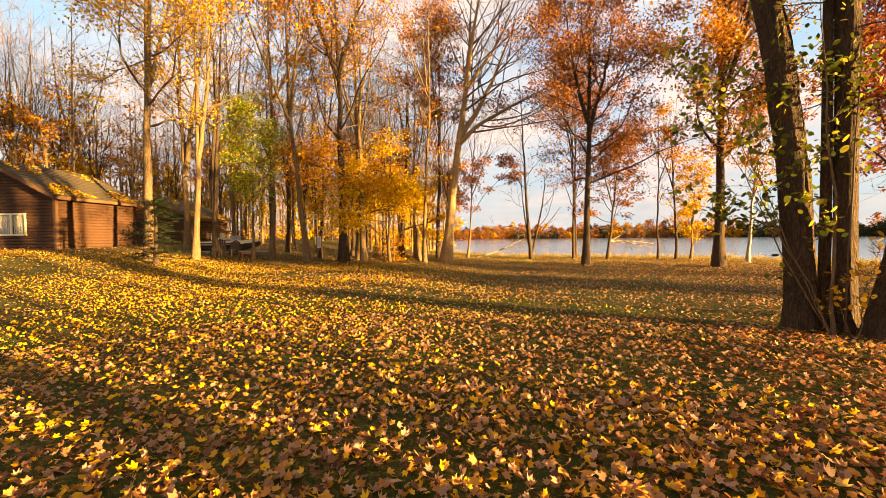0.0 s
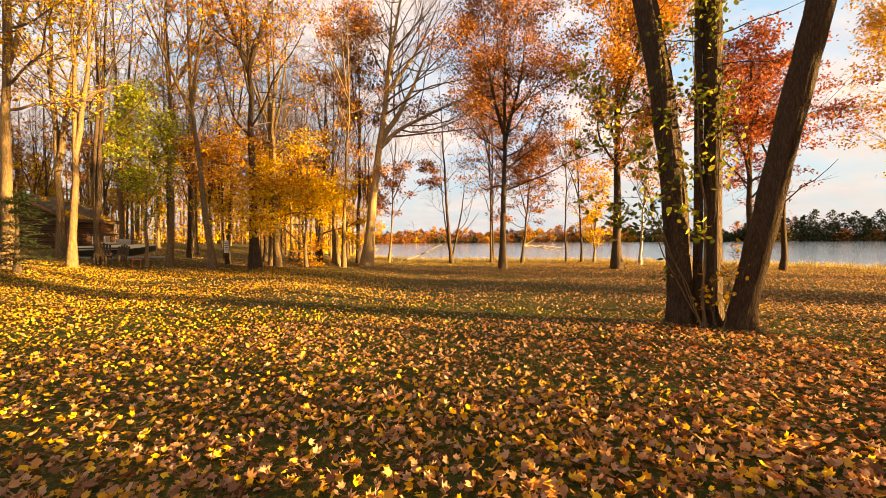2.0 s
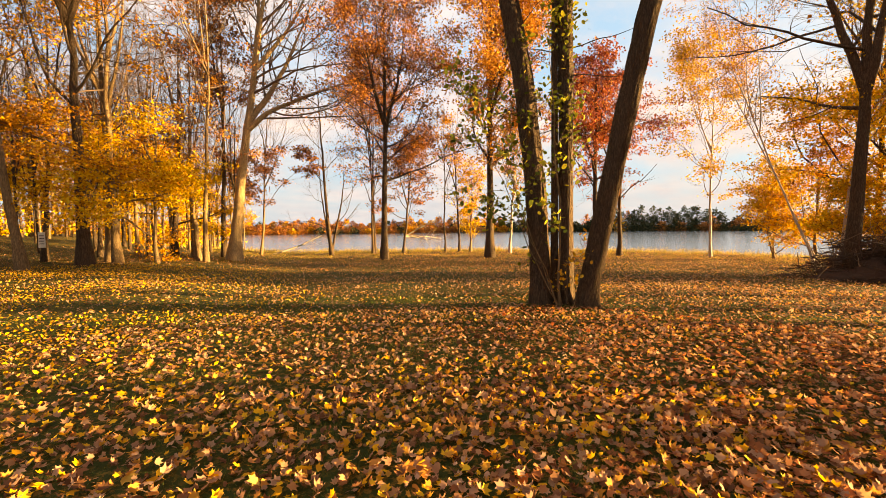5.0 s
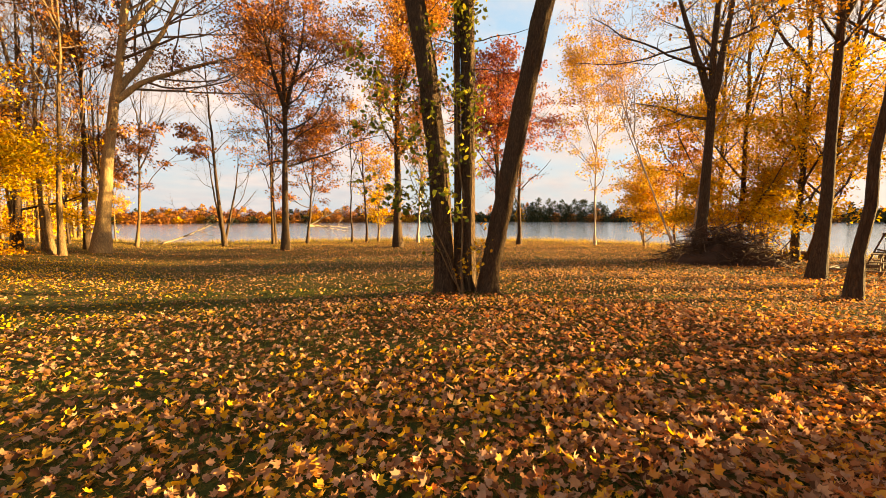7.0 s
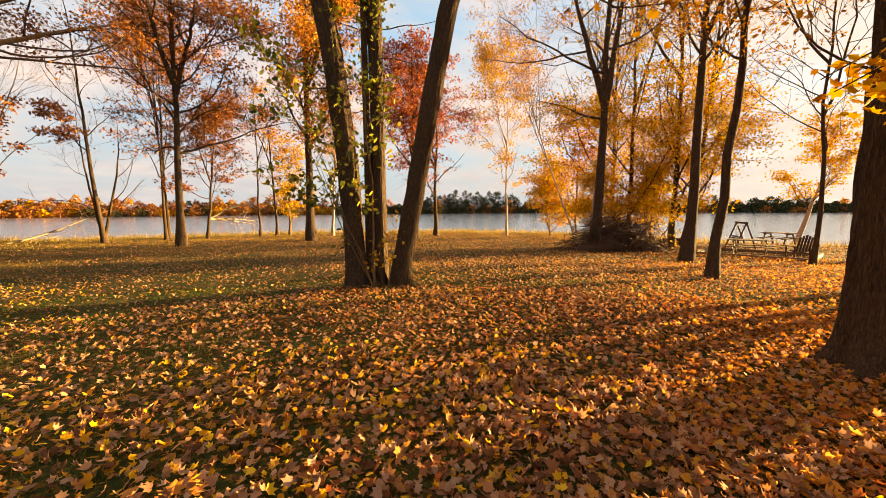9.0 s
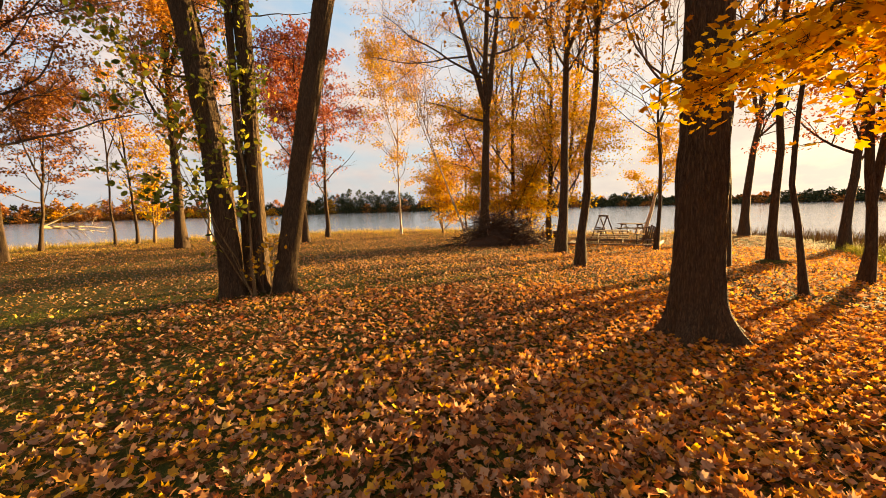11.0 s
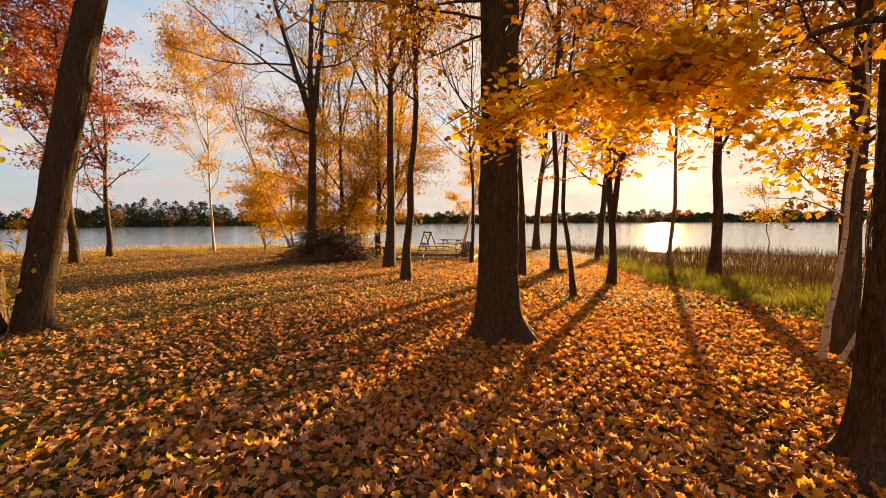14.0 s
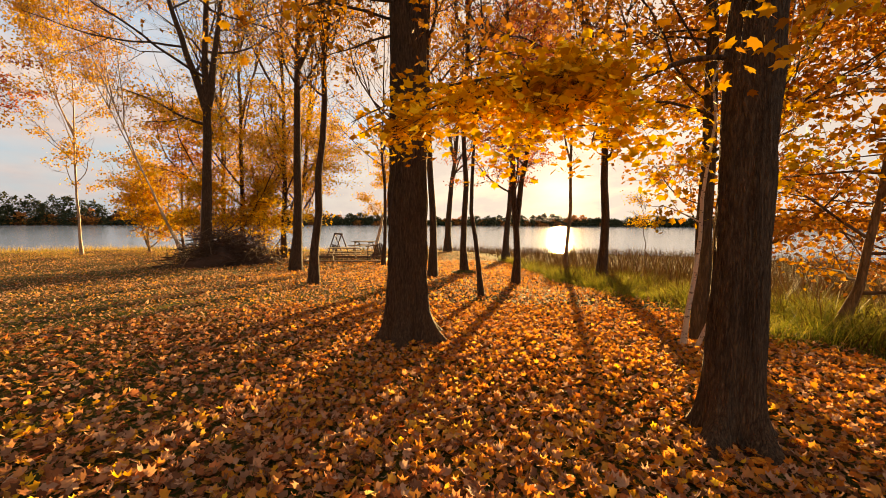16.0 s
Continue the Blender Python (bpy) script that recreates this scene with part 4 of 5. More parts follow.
# ---- woods ----
def woods():
    rng = np.random.default_rng(5)
    kinds = []
    for k, (leaf, bark, count, h) in enumerate(((AMBER, BARK_GREY, 700, 16), (AMBER, BARK_GREY, 450, 17), (None, BARK_DARK, 0, 17), (YELLOW, BARK_DARK, 1100, 12), (None, BARK_GREY, 0, 16), (RUST, BARK_DARK, 450, 15))):
        kinds.append(dict(leaf=leaf, bark=bark, leaves=count, height=h))
    labels = ("slim woodland maple with sparse amber leaves", "slim woodland maple with a few orange leaves", "bare dark woodland tree", "young woodland maple, golden leaves", "bare grey woodland tree", "woodland oak with rust leaves")
    protos = []
    spots = []
    while len(spots) < 158:
        az, r = rng.uniform(-68, 1.5), 26 + 56 * rng.random() ** 1.2
        x, y = r * math.sin(radians(az)), r * math.cos(radians(az))
        if y < (21 if x < -28 else 27) or (-27.5 < x < -17.5 and y < 39) or (az > -8 and r < 33):
            continue
        if all((x - a) ** 2 + (y - b) ** 2 > 3.2 for a, b in spots):
            spots.append((x, y))
    for i, (x, y) in enumerate(spots):
        k = i % 6
        if i < 6:
            protos.append(tree("woodland_tree", x, y, labels[k], r=0.13, seed=90 + i, first=0.18 if k in (0, 3) else 0.35, size=0.16, limbs=11, low=(0.6 if k in (0, 1, 3) else 0.7), forks=((0.3, 0.16, 0.08, 9.5, 0.62), (0.38, -0.14, 0.12, 8.5, 0.55)), twigs=1.8, sub=3.2, sides=6, split=False, autofork=False, group="woodland trees", **kinds[k]))
        else:
            s = rng.uniform(0.8, 1.25)
            m = Matrix.Translation((x, y, float(ground_z(x, y)) - 0.05)) @ Matrix.Rotation(rng.uniform(0, 6.28), 4, "Z") @ Matrix.Diagonal((s, s, s * rng.uniform(0.9, 1.1), 1))
            copy_thing(protos[k], m)


woods()


def deep_woods():
    """The wood's depth behind the single trees: thin trunks and leaf clumps beyond picking apart."""
    rng = np.random.default_rng(16)
    lines, gold, rust = [], [], []
    for k in range(330):
        az, r = rng.uniform(-78, -1), rng.uniform(70, 112)
        x, y = r * math.sin(radians(az)), r * math.cos(radians(az))
        if y < 14:
            continue
        z = float(ground_z(x, y)) - 0.1
        h = rng.uniform(11, 17)
        pts = np.array([[x, y, z], [x + rng.normal() * 0.3, y, z + h * 0.5], [x + rng.normal() * 0.7, y, z + h]])
        lines.append((pts, np.array([0.17, 0.12, 0.03]) * rng.uniform(0.7, 1.5)))
        n = 260
        t = rng.random(n) ** 1.7
        p = np.stack([x + rng.normal(size=n) * 1.7, y + rng.normal(size=n) * 1.7, z + 0.6 + t * h * 0.9], 1)
        (gold if rng.random() < (0.8 if az > -26 else 0.3) else rust).append(p if az > -26 else p[::3])
    tagged(mesh_part("wood_trunks", *tubes(lines, 5), BARK_GREY), "thin grey trunks deep in the wood", "woods", kind="stuff")
    for sets, mat, label in ((gold, YELLOW, "golden leaves deep in the wood"), (rust, RUST, "rust-brown leaves deep in the wood")):
        p = np.concatenate(sets)
        tagged(mesh_part("wood_foliage", *leaf_mesh(p, rng.uniform(0.25, 0.55, len(p)), rng, SLIP, None, 0.2, 0.3), mat), label, "woods", kind="stuff")


deep_woods()


def far_woods():
    rng = np.random.default_rng(6)
    sets = {"autumn": [], "pine": [], "rust": []}
    for az in np.arange(-12, 178, 0.85):
        for row in range(3):
            r = FAR_SHORE + 5 + row * 9 + rng.uniform(-3, 4)
            a = az + rng.uniform(-0.45, 0.45)
            n = noise.noise(Vector((az * 0.09, 3.1, row * 0.3)))
            h = (7.2 + 4.5 * n + rng.uniform(-2.2, 2.6)) * (0.55 + 0.25 * row) * (0.8 if az > 36 else 1.0) * (1 + 1.5 * math.exp(-((az - 54) / 9) ** 2))
            pick = rng.random()
            kind = ("pine" if pick < 0.8 else "rust" if pick < 0.99 else "autumn") if az > 36 else ("autumn" if pick < 0.35 else "rust" if pick < 0.85 else "pine")
            tall = kind == "pine" and rng.random() < 0.06
            x, y = r * math.sin(radians(a)), r * math.cos(radians(a))
            z0 = -1.5 + 0.8 * row
            m = 300
            t = rng.random(m)
            wide = (1 - t) ** 0.8 * 3.2 + 0.2 if tall else np.sin(np.clip(t * 0.72 + 0.25, 0, 1) * math.pi) * 5.5 + 0.3
            th = rng.uniform(0, 6.28, m)
            rr = wide * np.sqrt(rng.random(m))
            sets[kind].append(np.stack([x + rr * np.cos(th), y + rr * np.sin(th), z0 + t * h * (1.3 if tall else 1.0)], 1))
    for kind, mat, label in (("autumn", ORANGE, "orange autumn woods on the far shore"), ("pine", FAR_GREEN, "dark evergreen woods on the far shore"), ("rust", RUST, "rust-brown woods on the far shore")):
        p = np.concatenate(sets[kind])
        ob = mesh_part("far_woods", *leaf_mesh(p, rng.uniform(1.1, 2.1, len(p)), rng, SLIP, None, 0.2, 0.3), mat)
        tagged(ob, label, "woods", kind="stuff")


far_woods()


# ---- fallen leaves, grass and reeds ----
def scatter(rng, count, az0, az1, r0, r1):
    az = np.radians(rng.uniform(az0, az1, count))
    r = np.sqrt(rng.uniform(r0 ** 2, r1 ** 2, count))
    return r * np.sin(az), r * np.cos(az)


def on_lawn(x, y, over=0.0):
    return np.hypot(x, y) < edge_at(np.degrees(np.arctan2(x, y))) + over


def litter(name, count, az0, az1, r0, r1, shape, size, tilt, lift, seed, label):
    rng = np.random.default_rng(seed)
    x, y = scatter(rng, count, az0, az1, r0, r1)
    keep = on_lawn(x, y, rng.normal(size=len(x)) * 0.6) & (rng.random(len(x)) < np.clip(0.42 + (np.degrees(np.arctan2(x, y)) - (40 if r0 < 18 else 12)) / 70, 0.56 if r0 < 8 else 0.26, 1))
    x, y = x[keep], y[keep]
    p = np.stack([x, y, ground_z(x, y) + rng.uniform(0.005, lift, len(x))], 1)
    ob = mesh_part(name, *leaf_mesh(p, size * rng.uniform(0.55, 1.25, len(x)), rng, shape, tilt, 0.5), LITTER)
    return tagged(ob, label, "fallen leaves", kind="stuff")


litter("fallen_leaves", 15500, -62, 162, 1.0, 4.2, MAPLE, 0.048, 0.78, 0.07, 31, "dry curled maple leaves, brown, orange and yellow, on the lawn")
litter("fallen_leaves", 34000, -62, 162, 4.2, 8.5, SMALL_MAPLE, 0.046, 0.6, 0.06, 34, "dry curled maple leaves, brown, orange and yellow, on the lawn")
litter("fallen_leaves", 85000, -62, 162, 8.5, 18, DIAMOND, 0.066, 0.5, 0.06, 32, "dry curled maple leaves spread over the lawn")
litter("fallen_leaves", 150000, -62, 130, 18, 46, SLIP, 0.09, 0.6, 0.06, 33, "fallen leaves under the trees along the lawn")
litter("fallen_leaves", 2600, 0, 360, 0.05, 1.1, SMALL_MAPLE, 0.056, 0.5, 0.06, 39, "dry curled maple leaves, brown, orange and yellow, on the lawn")
litter("fallen_leaves", 42000, 158, 300, 1.0, 11, DIAMOND, 0.066, 0.5, 0.06, 40, "dry curled maple leaves spread over the lawn")


def sunlit_yellow_litter():
    """Freshly fallen yellow leaves, thickest under the golden maples; there they also paint the lawn's sunlit side."""
    rng = np.random.default_rng(36)
    for count, az0, az1, r0, r1, shape, size in ((2000, -62, 75, 1.5, 5, SMALL_MAPLE, 0.046), (8000, -62, 16, 5, 13, DIAMOND, 0.058), (40000, -62, 10, 12, 26, SLIP, 0.058), (900, 60, 160, 1.5, 6, SMALL_MAPLE, 0.045)):
        x, y = scatter(rng, count, az0, az1, r0, r1)
        keep = on_lawn(x, y) & ((np.degrees(np.arctan2(x, y)) > 60) | (rng.random(len(x)) < np.clip((az1 - np.degrees(np.arctan2(x, y))) / 30, 0, 1))) & (np.sin(0.55 * x + 0.4 * y + 1.0) + np.sin(0.9 * y - 0.3 * x) + rng.normal(size=len(x)) * 0.7 > -0.85)
        x, y = x[keep], y[keep]
        p = np.stack([x, y, ground_z(x, y) + rng.uniform(0.02, 0.07, len(x))], 1)
        ob = mesh_part("yellow_leaves", *leaf_mesh(p, size * rng.uniform(0.55, 1.25, len(x)), rng, shape, 0.6, 0.5), FRESH)
        tagged(ob, "bright yellow freshly fallen leaves, laid thicker to colour the lawn as sunlit", "fallen leaves", kind="stuff")


sunlit_yellow_litter()


def shade_brown_litter():
    """Red-brown leaves under the near maples; their dark colour also paints the shade there."""
    rng = np.random.default_rng(37)
    for count, r0, r1, shape in ((5800, 1.2, 4.5, MAPLE), (11500, 4.5, 9, SMALL_MAPLE)):
        x, y = scatter(rng, count, 25, 162, r0, r1)
        keep = on_lawn(x, y) & (rng.random(len(x)) < np.clip((np.degrees(np.arctan2(x, y)) - 20) / 60, 0, 1) * np.clip((128 - np.degrees(np.arctan2(x, y))) / 25, 0.25, 1))
        x, y = x[keep], y[keep]
        p = np.stack([x, y, ground_z(x, y) + rng.uniform(0.02, 0.06, len(x))], 1)
        ob = mesh_part("brown_leaves", *leaf_mesh(p, 0.047 * rng.uniform(0.6, 1.3, len(x)), rng, shape, 0.4, 0.5), BROWN)
        tagged(ob, "red-brown fallen leaves lying thick under the maples, coloured dark for the shade", "fallen leaves", kind="stuff")


shade_brown_litter()


def orange_litter():
    """Orange leaves lying thick on the side towards the grass bank."""
    rng = np.random.default_rng(38)
    for count, r0, r1, shape, size in ((2800, 1.5, 4.2, MAPLE, 0.047), (17500, 4.2, 9, SMALL_MAPLE, 0.043), (34000, 9, 24, SLIP, 0.08)):
        x, y = scatter(rng, count, 74, 162, r0, r1)
        keep = on_lawn(x, y, -0.2) & (rng.random(len(x)) < np.clip((np.degrees(np.arctan2(x, y)) - 74) / 32, 0, 1))
        x, y = x[keep], y[keep]
        p = np.stack([x, y, ground_z(x, y) + rng.uniform(0.02, 0.07, len(x))], 1)
        ob = mesh_part("orange_leaves", *leaf_mesh(p, size * rng.uniform(0.55, 1.25, len(x)), rng, shape, 0.65, 0.5), RUSSET)
        tagged(ob, "orange fallen leaves lying thick towards the grass bank", "fallen leaves", kind="stuff")


orange_litter()


def blades(name, x, y, height, width, lean, mat, seed, label, category, segs=2, group=""):
    rng = np.random.default_rng(seed)
    n = len(x)
    z = ground_z(x, y)
    h = height * rng.uniform(0.5, 1.3, n) * (0.75 + 0.5 * np.sin(x * 2.3 + 1.1 * np.sin(y * 1.9)) * np.sin(y * 2.1 + 0.7))
    a = rng.uniform(0, 6.28, n)
    d = np.stack([np.cos(a), np.sin(a)], 1) * (lean * rng.uniform(0.2, 1.2, n))[:, None]
    s = rng.uniform(0, 6.28, n)
    w = np.stack([np.cos(s), np.sin(s)], 1) * width
    rows = []
    for k in range(segs + 1):
        f = k / segs
        c = np.stack([x, y], 1) + d * (f ** 1.8 * h)[:, None]
        zz = z + h * (f - 0.25 * lean * f ** 2)
        ww = w * (1 - 0.9 * f)
        rows += [np.column_stack([c - ww, zz]), np.column_stack([c + ww, zz])]
    V = np.stack(rows, 1)
    k = np.array([[2 * i, 2 * i + 1, 2 * i + 3, 2 * i + 2] for i in range(segs)])
    F = (k[None] + (np.arange(n) * 2 * (segs + 1))[:, None, None]).reshape(-1, 4)
    ob = mesh_part(name, V.reshape(-1, 3), F, mat)
    return tagged(ob, label, category, group, "stuff")


def vegetation():
    rng = np.random.default_rng(41)
    x, y = scatter(rng, 105000, -62, 162, 1.0, 11)
    keep = on_lawn(x, y) & (rng.random(len(x)) < np.clip((125 - np.degrees(np.arctan2(x, y))) / 45, 0.25, 1)) & (np.sin(2.1 * x + 1.3 * np.sin(1.7 * y)) * np.sin(1.9 * y + x) > -0.55)
    blades("lawn_grass", x[keep], y[keep], 0.085, 0.0032, 0.7, GRASS, 42, "short green lawn grass between the leaves", "grass", 1)
    x, y = scatter(rng, 280000, 98, 164, 7, 26)
    e = edge_at(np.degrees(np.arctan2(x, y)))
    r = np.hypot(x, y)
    e = e + 0.35 * np.sin(x * 1.9) + 0.3 * np.sin(y * 2.7 + 1)
    keep = (np.sin(x * 3.1 + y) * np.sin(y * 2.9 - 0.5 * x) + rng.normal(size=len(x)) * 0.4 > -0.35) & (r > e - 0.2 + rng.normal(size=len(x)) * 0.35) & (r < e + 2.2 + 0.8 * np.sin(x * 0.9 + 0.6 * y) + np.abs(rng.normal(size=len(x))) * 2.4)
    blades("tall_grass", x[keep], y[keep], 0.5, 0.0045, 1.2, TALL, 43, "tall bent green grass along the bank", "grass", 2)
    x, y = scatter(rng, 34000, 96, 166, 8, 50)
    az = np.degrees(np.arctan2(x, y))
    e, s, r = edge_at(az), shore_at(az), np.hypot(x, y)
    keep = (r > e + 2.2 + rng.normal(size=len(x)) * 0.7) & (r < s - 1)
    blades("reed_bed", x[keep], y[keep], 0.8, 0.013, 0.45, REED, 44, "brown dry reeds between the grass bank and the lake", "reeds", 1)
    x, y = scatter(rng, 42000, 98, 164, 8, 24)
    az = np.degrees(np.arctan2(x, y))
    keep = np.hypot(x, y) > edge_at(az) + 0.7 + rng.normal(size=len(x)) * 0.4
    blades("sedge", x[keep], y[keep], 0.42, 0.012, 0.9, REED, 46, "matted brown sedge under the dry reeds", "sedge", 1)
    # short straw blades whose gold also stands in for the sunlit strip of lawn
    x, y = scatter(rng, 85000, -8, 78, 26, 50)
    e, r = edge_at(np.degrees(np.arctan2(x, y))), np.hypot(x, y)
    keep = (r > e - 7 + rng.normal(size=len(x)) * 1.5) & (r < e + 2) & (np.sin(x * 0.7 + 0.3 * y) * np.sin(y * 1.1) + rng.normal(size=len(x)) * 0.4 > -0.3)
    blades("lit_strip_grass", x[keep], y[keep], 0.15, 0.012, 0.8, STRAW, 47, "short dry grass at the lawn's edge, golden also for its sunlit strip", "grass", 1)
    x, y = scatter(rng, 64000, -6, 100, 28, 56)
    az = np.degrees(np.arctan2(x, y))
    e, s, r = edge_at(az), shore_at(az), np.hypot(x, y)
    keep = (r > e + 1.6 + rng.normal(size=len(x)) * 0.6) & (r < e + 10 + rng.normal(size=len(x)) * 2)
    blades("shore_reeds", x[keep], y[keep], 0.55, 0.014, 0.35, STRAW, 45, "straw-coloured reeds along the shore", "reeds", 1)


vegetation()


# ---- built things ----
def plain_wood(name, dark, light, scale=6.0, rough=0.8):
    def build(nt, tc):
        v = nmap(nt, tc.outputs["Object"], (1.0, 1.0, 5.0))
        n = nnoise(nt, v, scale, 5, 0.65)
        big = nnoise(nt, tc.outputs["Object"], 0.9, 3)
        return nmix(nt, nmath(nt, "MULTIPLY", big, 0.7), nmix(nt, n, dark, light), tuple(0.6 * c for c in dark)), n
    return material(name, build, rough, (0.35, 0.01))


LOGS = plain_wood("brown_stained_log", (0.05, 0.022, 0.010), (0.16, 0.068, 0.03))
TRIM = plain_wood("brown_trim_board", (0.10, 0.045, 0.02), (0.26, 0.13, 0.065))
CREAM = material("cream_paint", lambda nt, tc: (nmix(nt, nnoise(nt, tc.outputs["Object"], 4, 4), (0.70, 0.58, 0.36), (0.80, 0.70, 0.48)), None), 0.6)
SHINGLE = material("mossy_shingle", lambda nt, tc: (nmix(nt, nnoise(nt, tc.outputs["Object"], 5, 6, 0.7), (0.035, 0.026, 0.014), (0.14, 0.095, 0.05)), nnoise(nt, tc.outputs["Object"], 20, 4)), 0.95, (0.5, 0.02))
OLD_WOOD = plain_wood("weathered_wood", (0.11, 0.065, 0.035), (0.30, 0.19, 0.11))
CHAIR_WOOD = plain_wood("dark_weathered_wood", (0.03, 0.018, 0.011), (0.10, 0.062, 0.036))
STICK = plain_wood("dead_stick", (0.035, 0.02, 0.013), (0.16, 0.085, 0.05))
PALE_STICK = plain_wood("bleached_dead_wood", (0.30, 0.22, 0.14), (0.55, 0.44, 0.30))
HULL = material("cream_hull", lambda nt, tc: (nmix(nt, nnoise(nt, tc.outputs["Object"], 2, 4), (0.62, 0.54, 0.38), (0.80, 0.72, 0.54)), None), 0.35, None, 0.5)
HULL_DARK = material("dark_hull_paint", lambda nt, tc: (nmix(nt, nnoise(nt, tc.outputs["Object"], 3, 4), (0.03, 0.025, 0.02), (0.07, 0.055, 0.04)), None), 0.45)
STEEL = material("dull_steel", lambda nt, tc: (nmix(nt, nnoise(nt, tc.outputs["Object"], 8, 4), (0.20, 0.19, 0.18), (0.42, 0.40, 0.37)), None), 0.45)
RUBBER = material("tyre_rubber", lambda nt, tc: (nmix(nt, nnoise(nt, tc.outputs["Object"], 12, 3), (0.015, 0.015, 0.015), (0.04, 0.038, 0.035)), None), 0.8)
RED_PAINT = material("faded_red_paint", lambda nt, tc: (nmix(nt, nnoise(nt, tc.outputs["Object"], 8, 3), (0.35, 0.05, 0.03), (0.5, 0.1, 0.05)), None), 0.6)
WHITE = material("white_board", lambda nt, tc: (nmix(nt, nnoise(nt, tc.outputs["Object"], 5, 4), (0.66, 0.62, 0.52), (0.82, 0.78, 0.68)), None), 0.6)
GLASS = bpy.data.materials.new("window_glass")
GLASS.use_nodes = True
GLASS.node_tree.nodes["Principled BSDF"].inputs["Transmission Weight"].default_value = 1.0
GLASS.node_tree.nodes["Principled BSDF"].inputs["Roughness"].default_value = 0.03


def slab(points, thick):
    """A bmesh plate over the four corners, thick downward."""
    bm = bmesh.new()
    top = [bm.verts.new(p) for p in points]
    low = [bm.verts.new(Vector(p) - Vector((0, 0, thick))) for p in points]
    bm.faces.new(top)
    bm.faces.new(low[::-1])
    for i in range(4):
        bm.faces.new((top[i], low[i], low[(i + 1) % 4], top[(i + 1) % 4]))
    bmesh.ops.recalc_face_normals(bm, faces=bm.faces)
    return bm


def half_log(length, high):
    bm = bmesh.new()
    prof = [(0.0, -high / 2), (0.035, -high * 0.46), (0.06, -high * 0.2), (0.06, high * 0.2), (0.035, high * 0.46), (0.0, high / 2)]
    a = [bm.verts.new((0, -p, z)) for p, z in prof]
    b = [bm.verts.new((length, -p, z)) for p, z in prof]
    for i in range(5):
        bm.faces.new((a[i], b[i], b[i + 1], a[i + 1]))
    bm.faces.new(a[::-1])
    bm.faces.new(b)
    bmesh.ops.recalc_face_normals(bm, faces=bm.faces)
    me = bpy.data.meshes.new("log")
    bm.to_mesh(me)
    bm.free()
    me.materials.append(LOGS)
    return me


def log_wall(parent, origin, turn, length, eave, ridge=0.0, gap=None):
    """A wall of half-log courses, local x along it. ridge: height of a gable over the eave; gap: (x0, x1, z0, z1) of a window opening."""
    bm = bmesh.new()
    pts = [(0, 0.0), (length, 0.0), (length, eave)] + ([(length / 2, eave + ridge)] if ridge else []) + [(0, eave)]
    f = [bm.verts.new((x, 0.012, z)) for x, z in pts]
    b = [bm.verts.new((x, 0.14, z)) for x, z in pts]
    bm.faces.new(f)
    bm.faces.new(b[::-1])
    for i in range(len(pts)):
        bm.faces.new((f[i], b[i], b[(i + 1) % len(pts)], f[(i + 1) % len(pts)]))
    bmesh.ops.recalc_face_normals(bm, faces=bm.faces)
    wall = part("wall", bm, LOGS, parent)
    wall.matrix_basis = pose(*origin, 0, 0, turn)
    high, cache = 0.165, {}
    z = high / 2
    while z < eave + ridge - 0.12:
        x0, x1 = 0.0, length
        if z > eave:
            inset = (z + high / 2 - eave) / max(ridge, 0.01) * length / 2
            x0, x1 = inset, length - inset
        runs = [(x0, x1)]
        if gap and gap[2] - 0.05 < z < gap[3] + 0.05:
            runs = [(x0, gap[0]), (gap[1], x1)]
        for a0, a1 in runs:
            if a1 - a0 < 0.15:
                continue
            key = round(a1 - a0, 2)
            if key not in cache:
                cache[key] = half_log(key, high)
            o = new("log", cache[key])
            o.parent = wall
            o.location = (a0, 0, z)
        z += high
    return wall


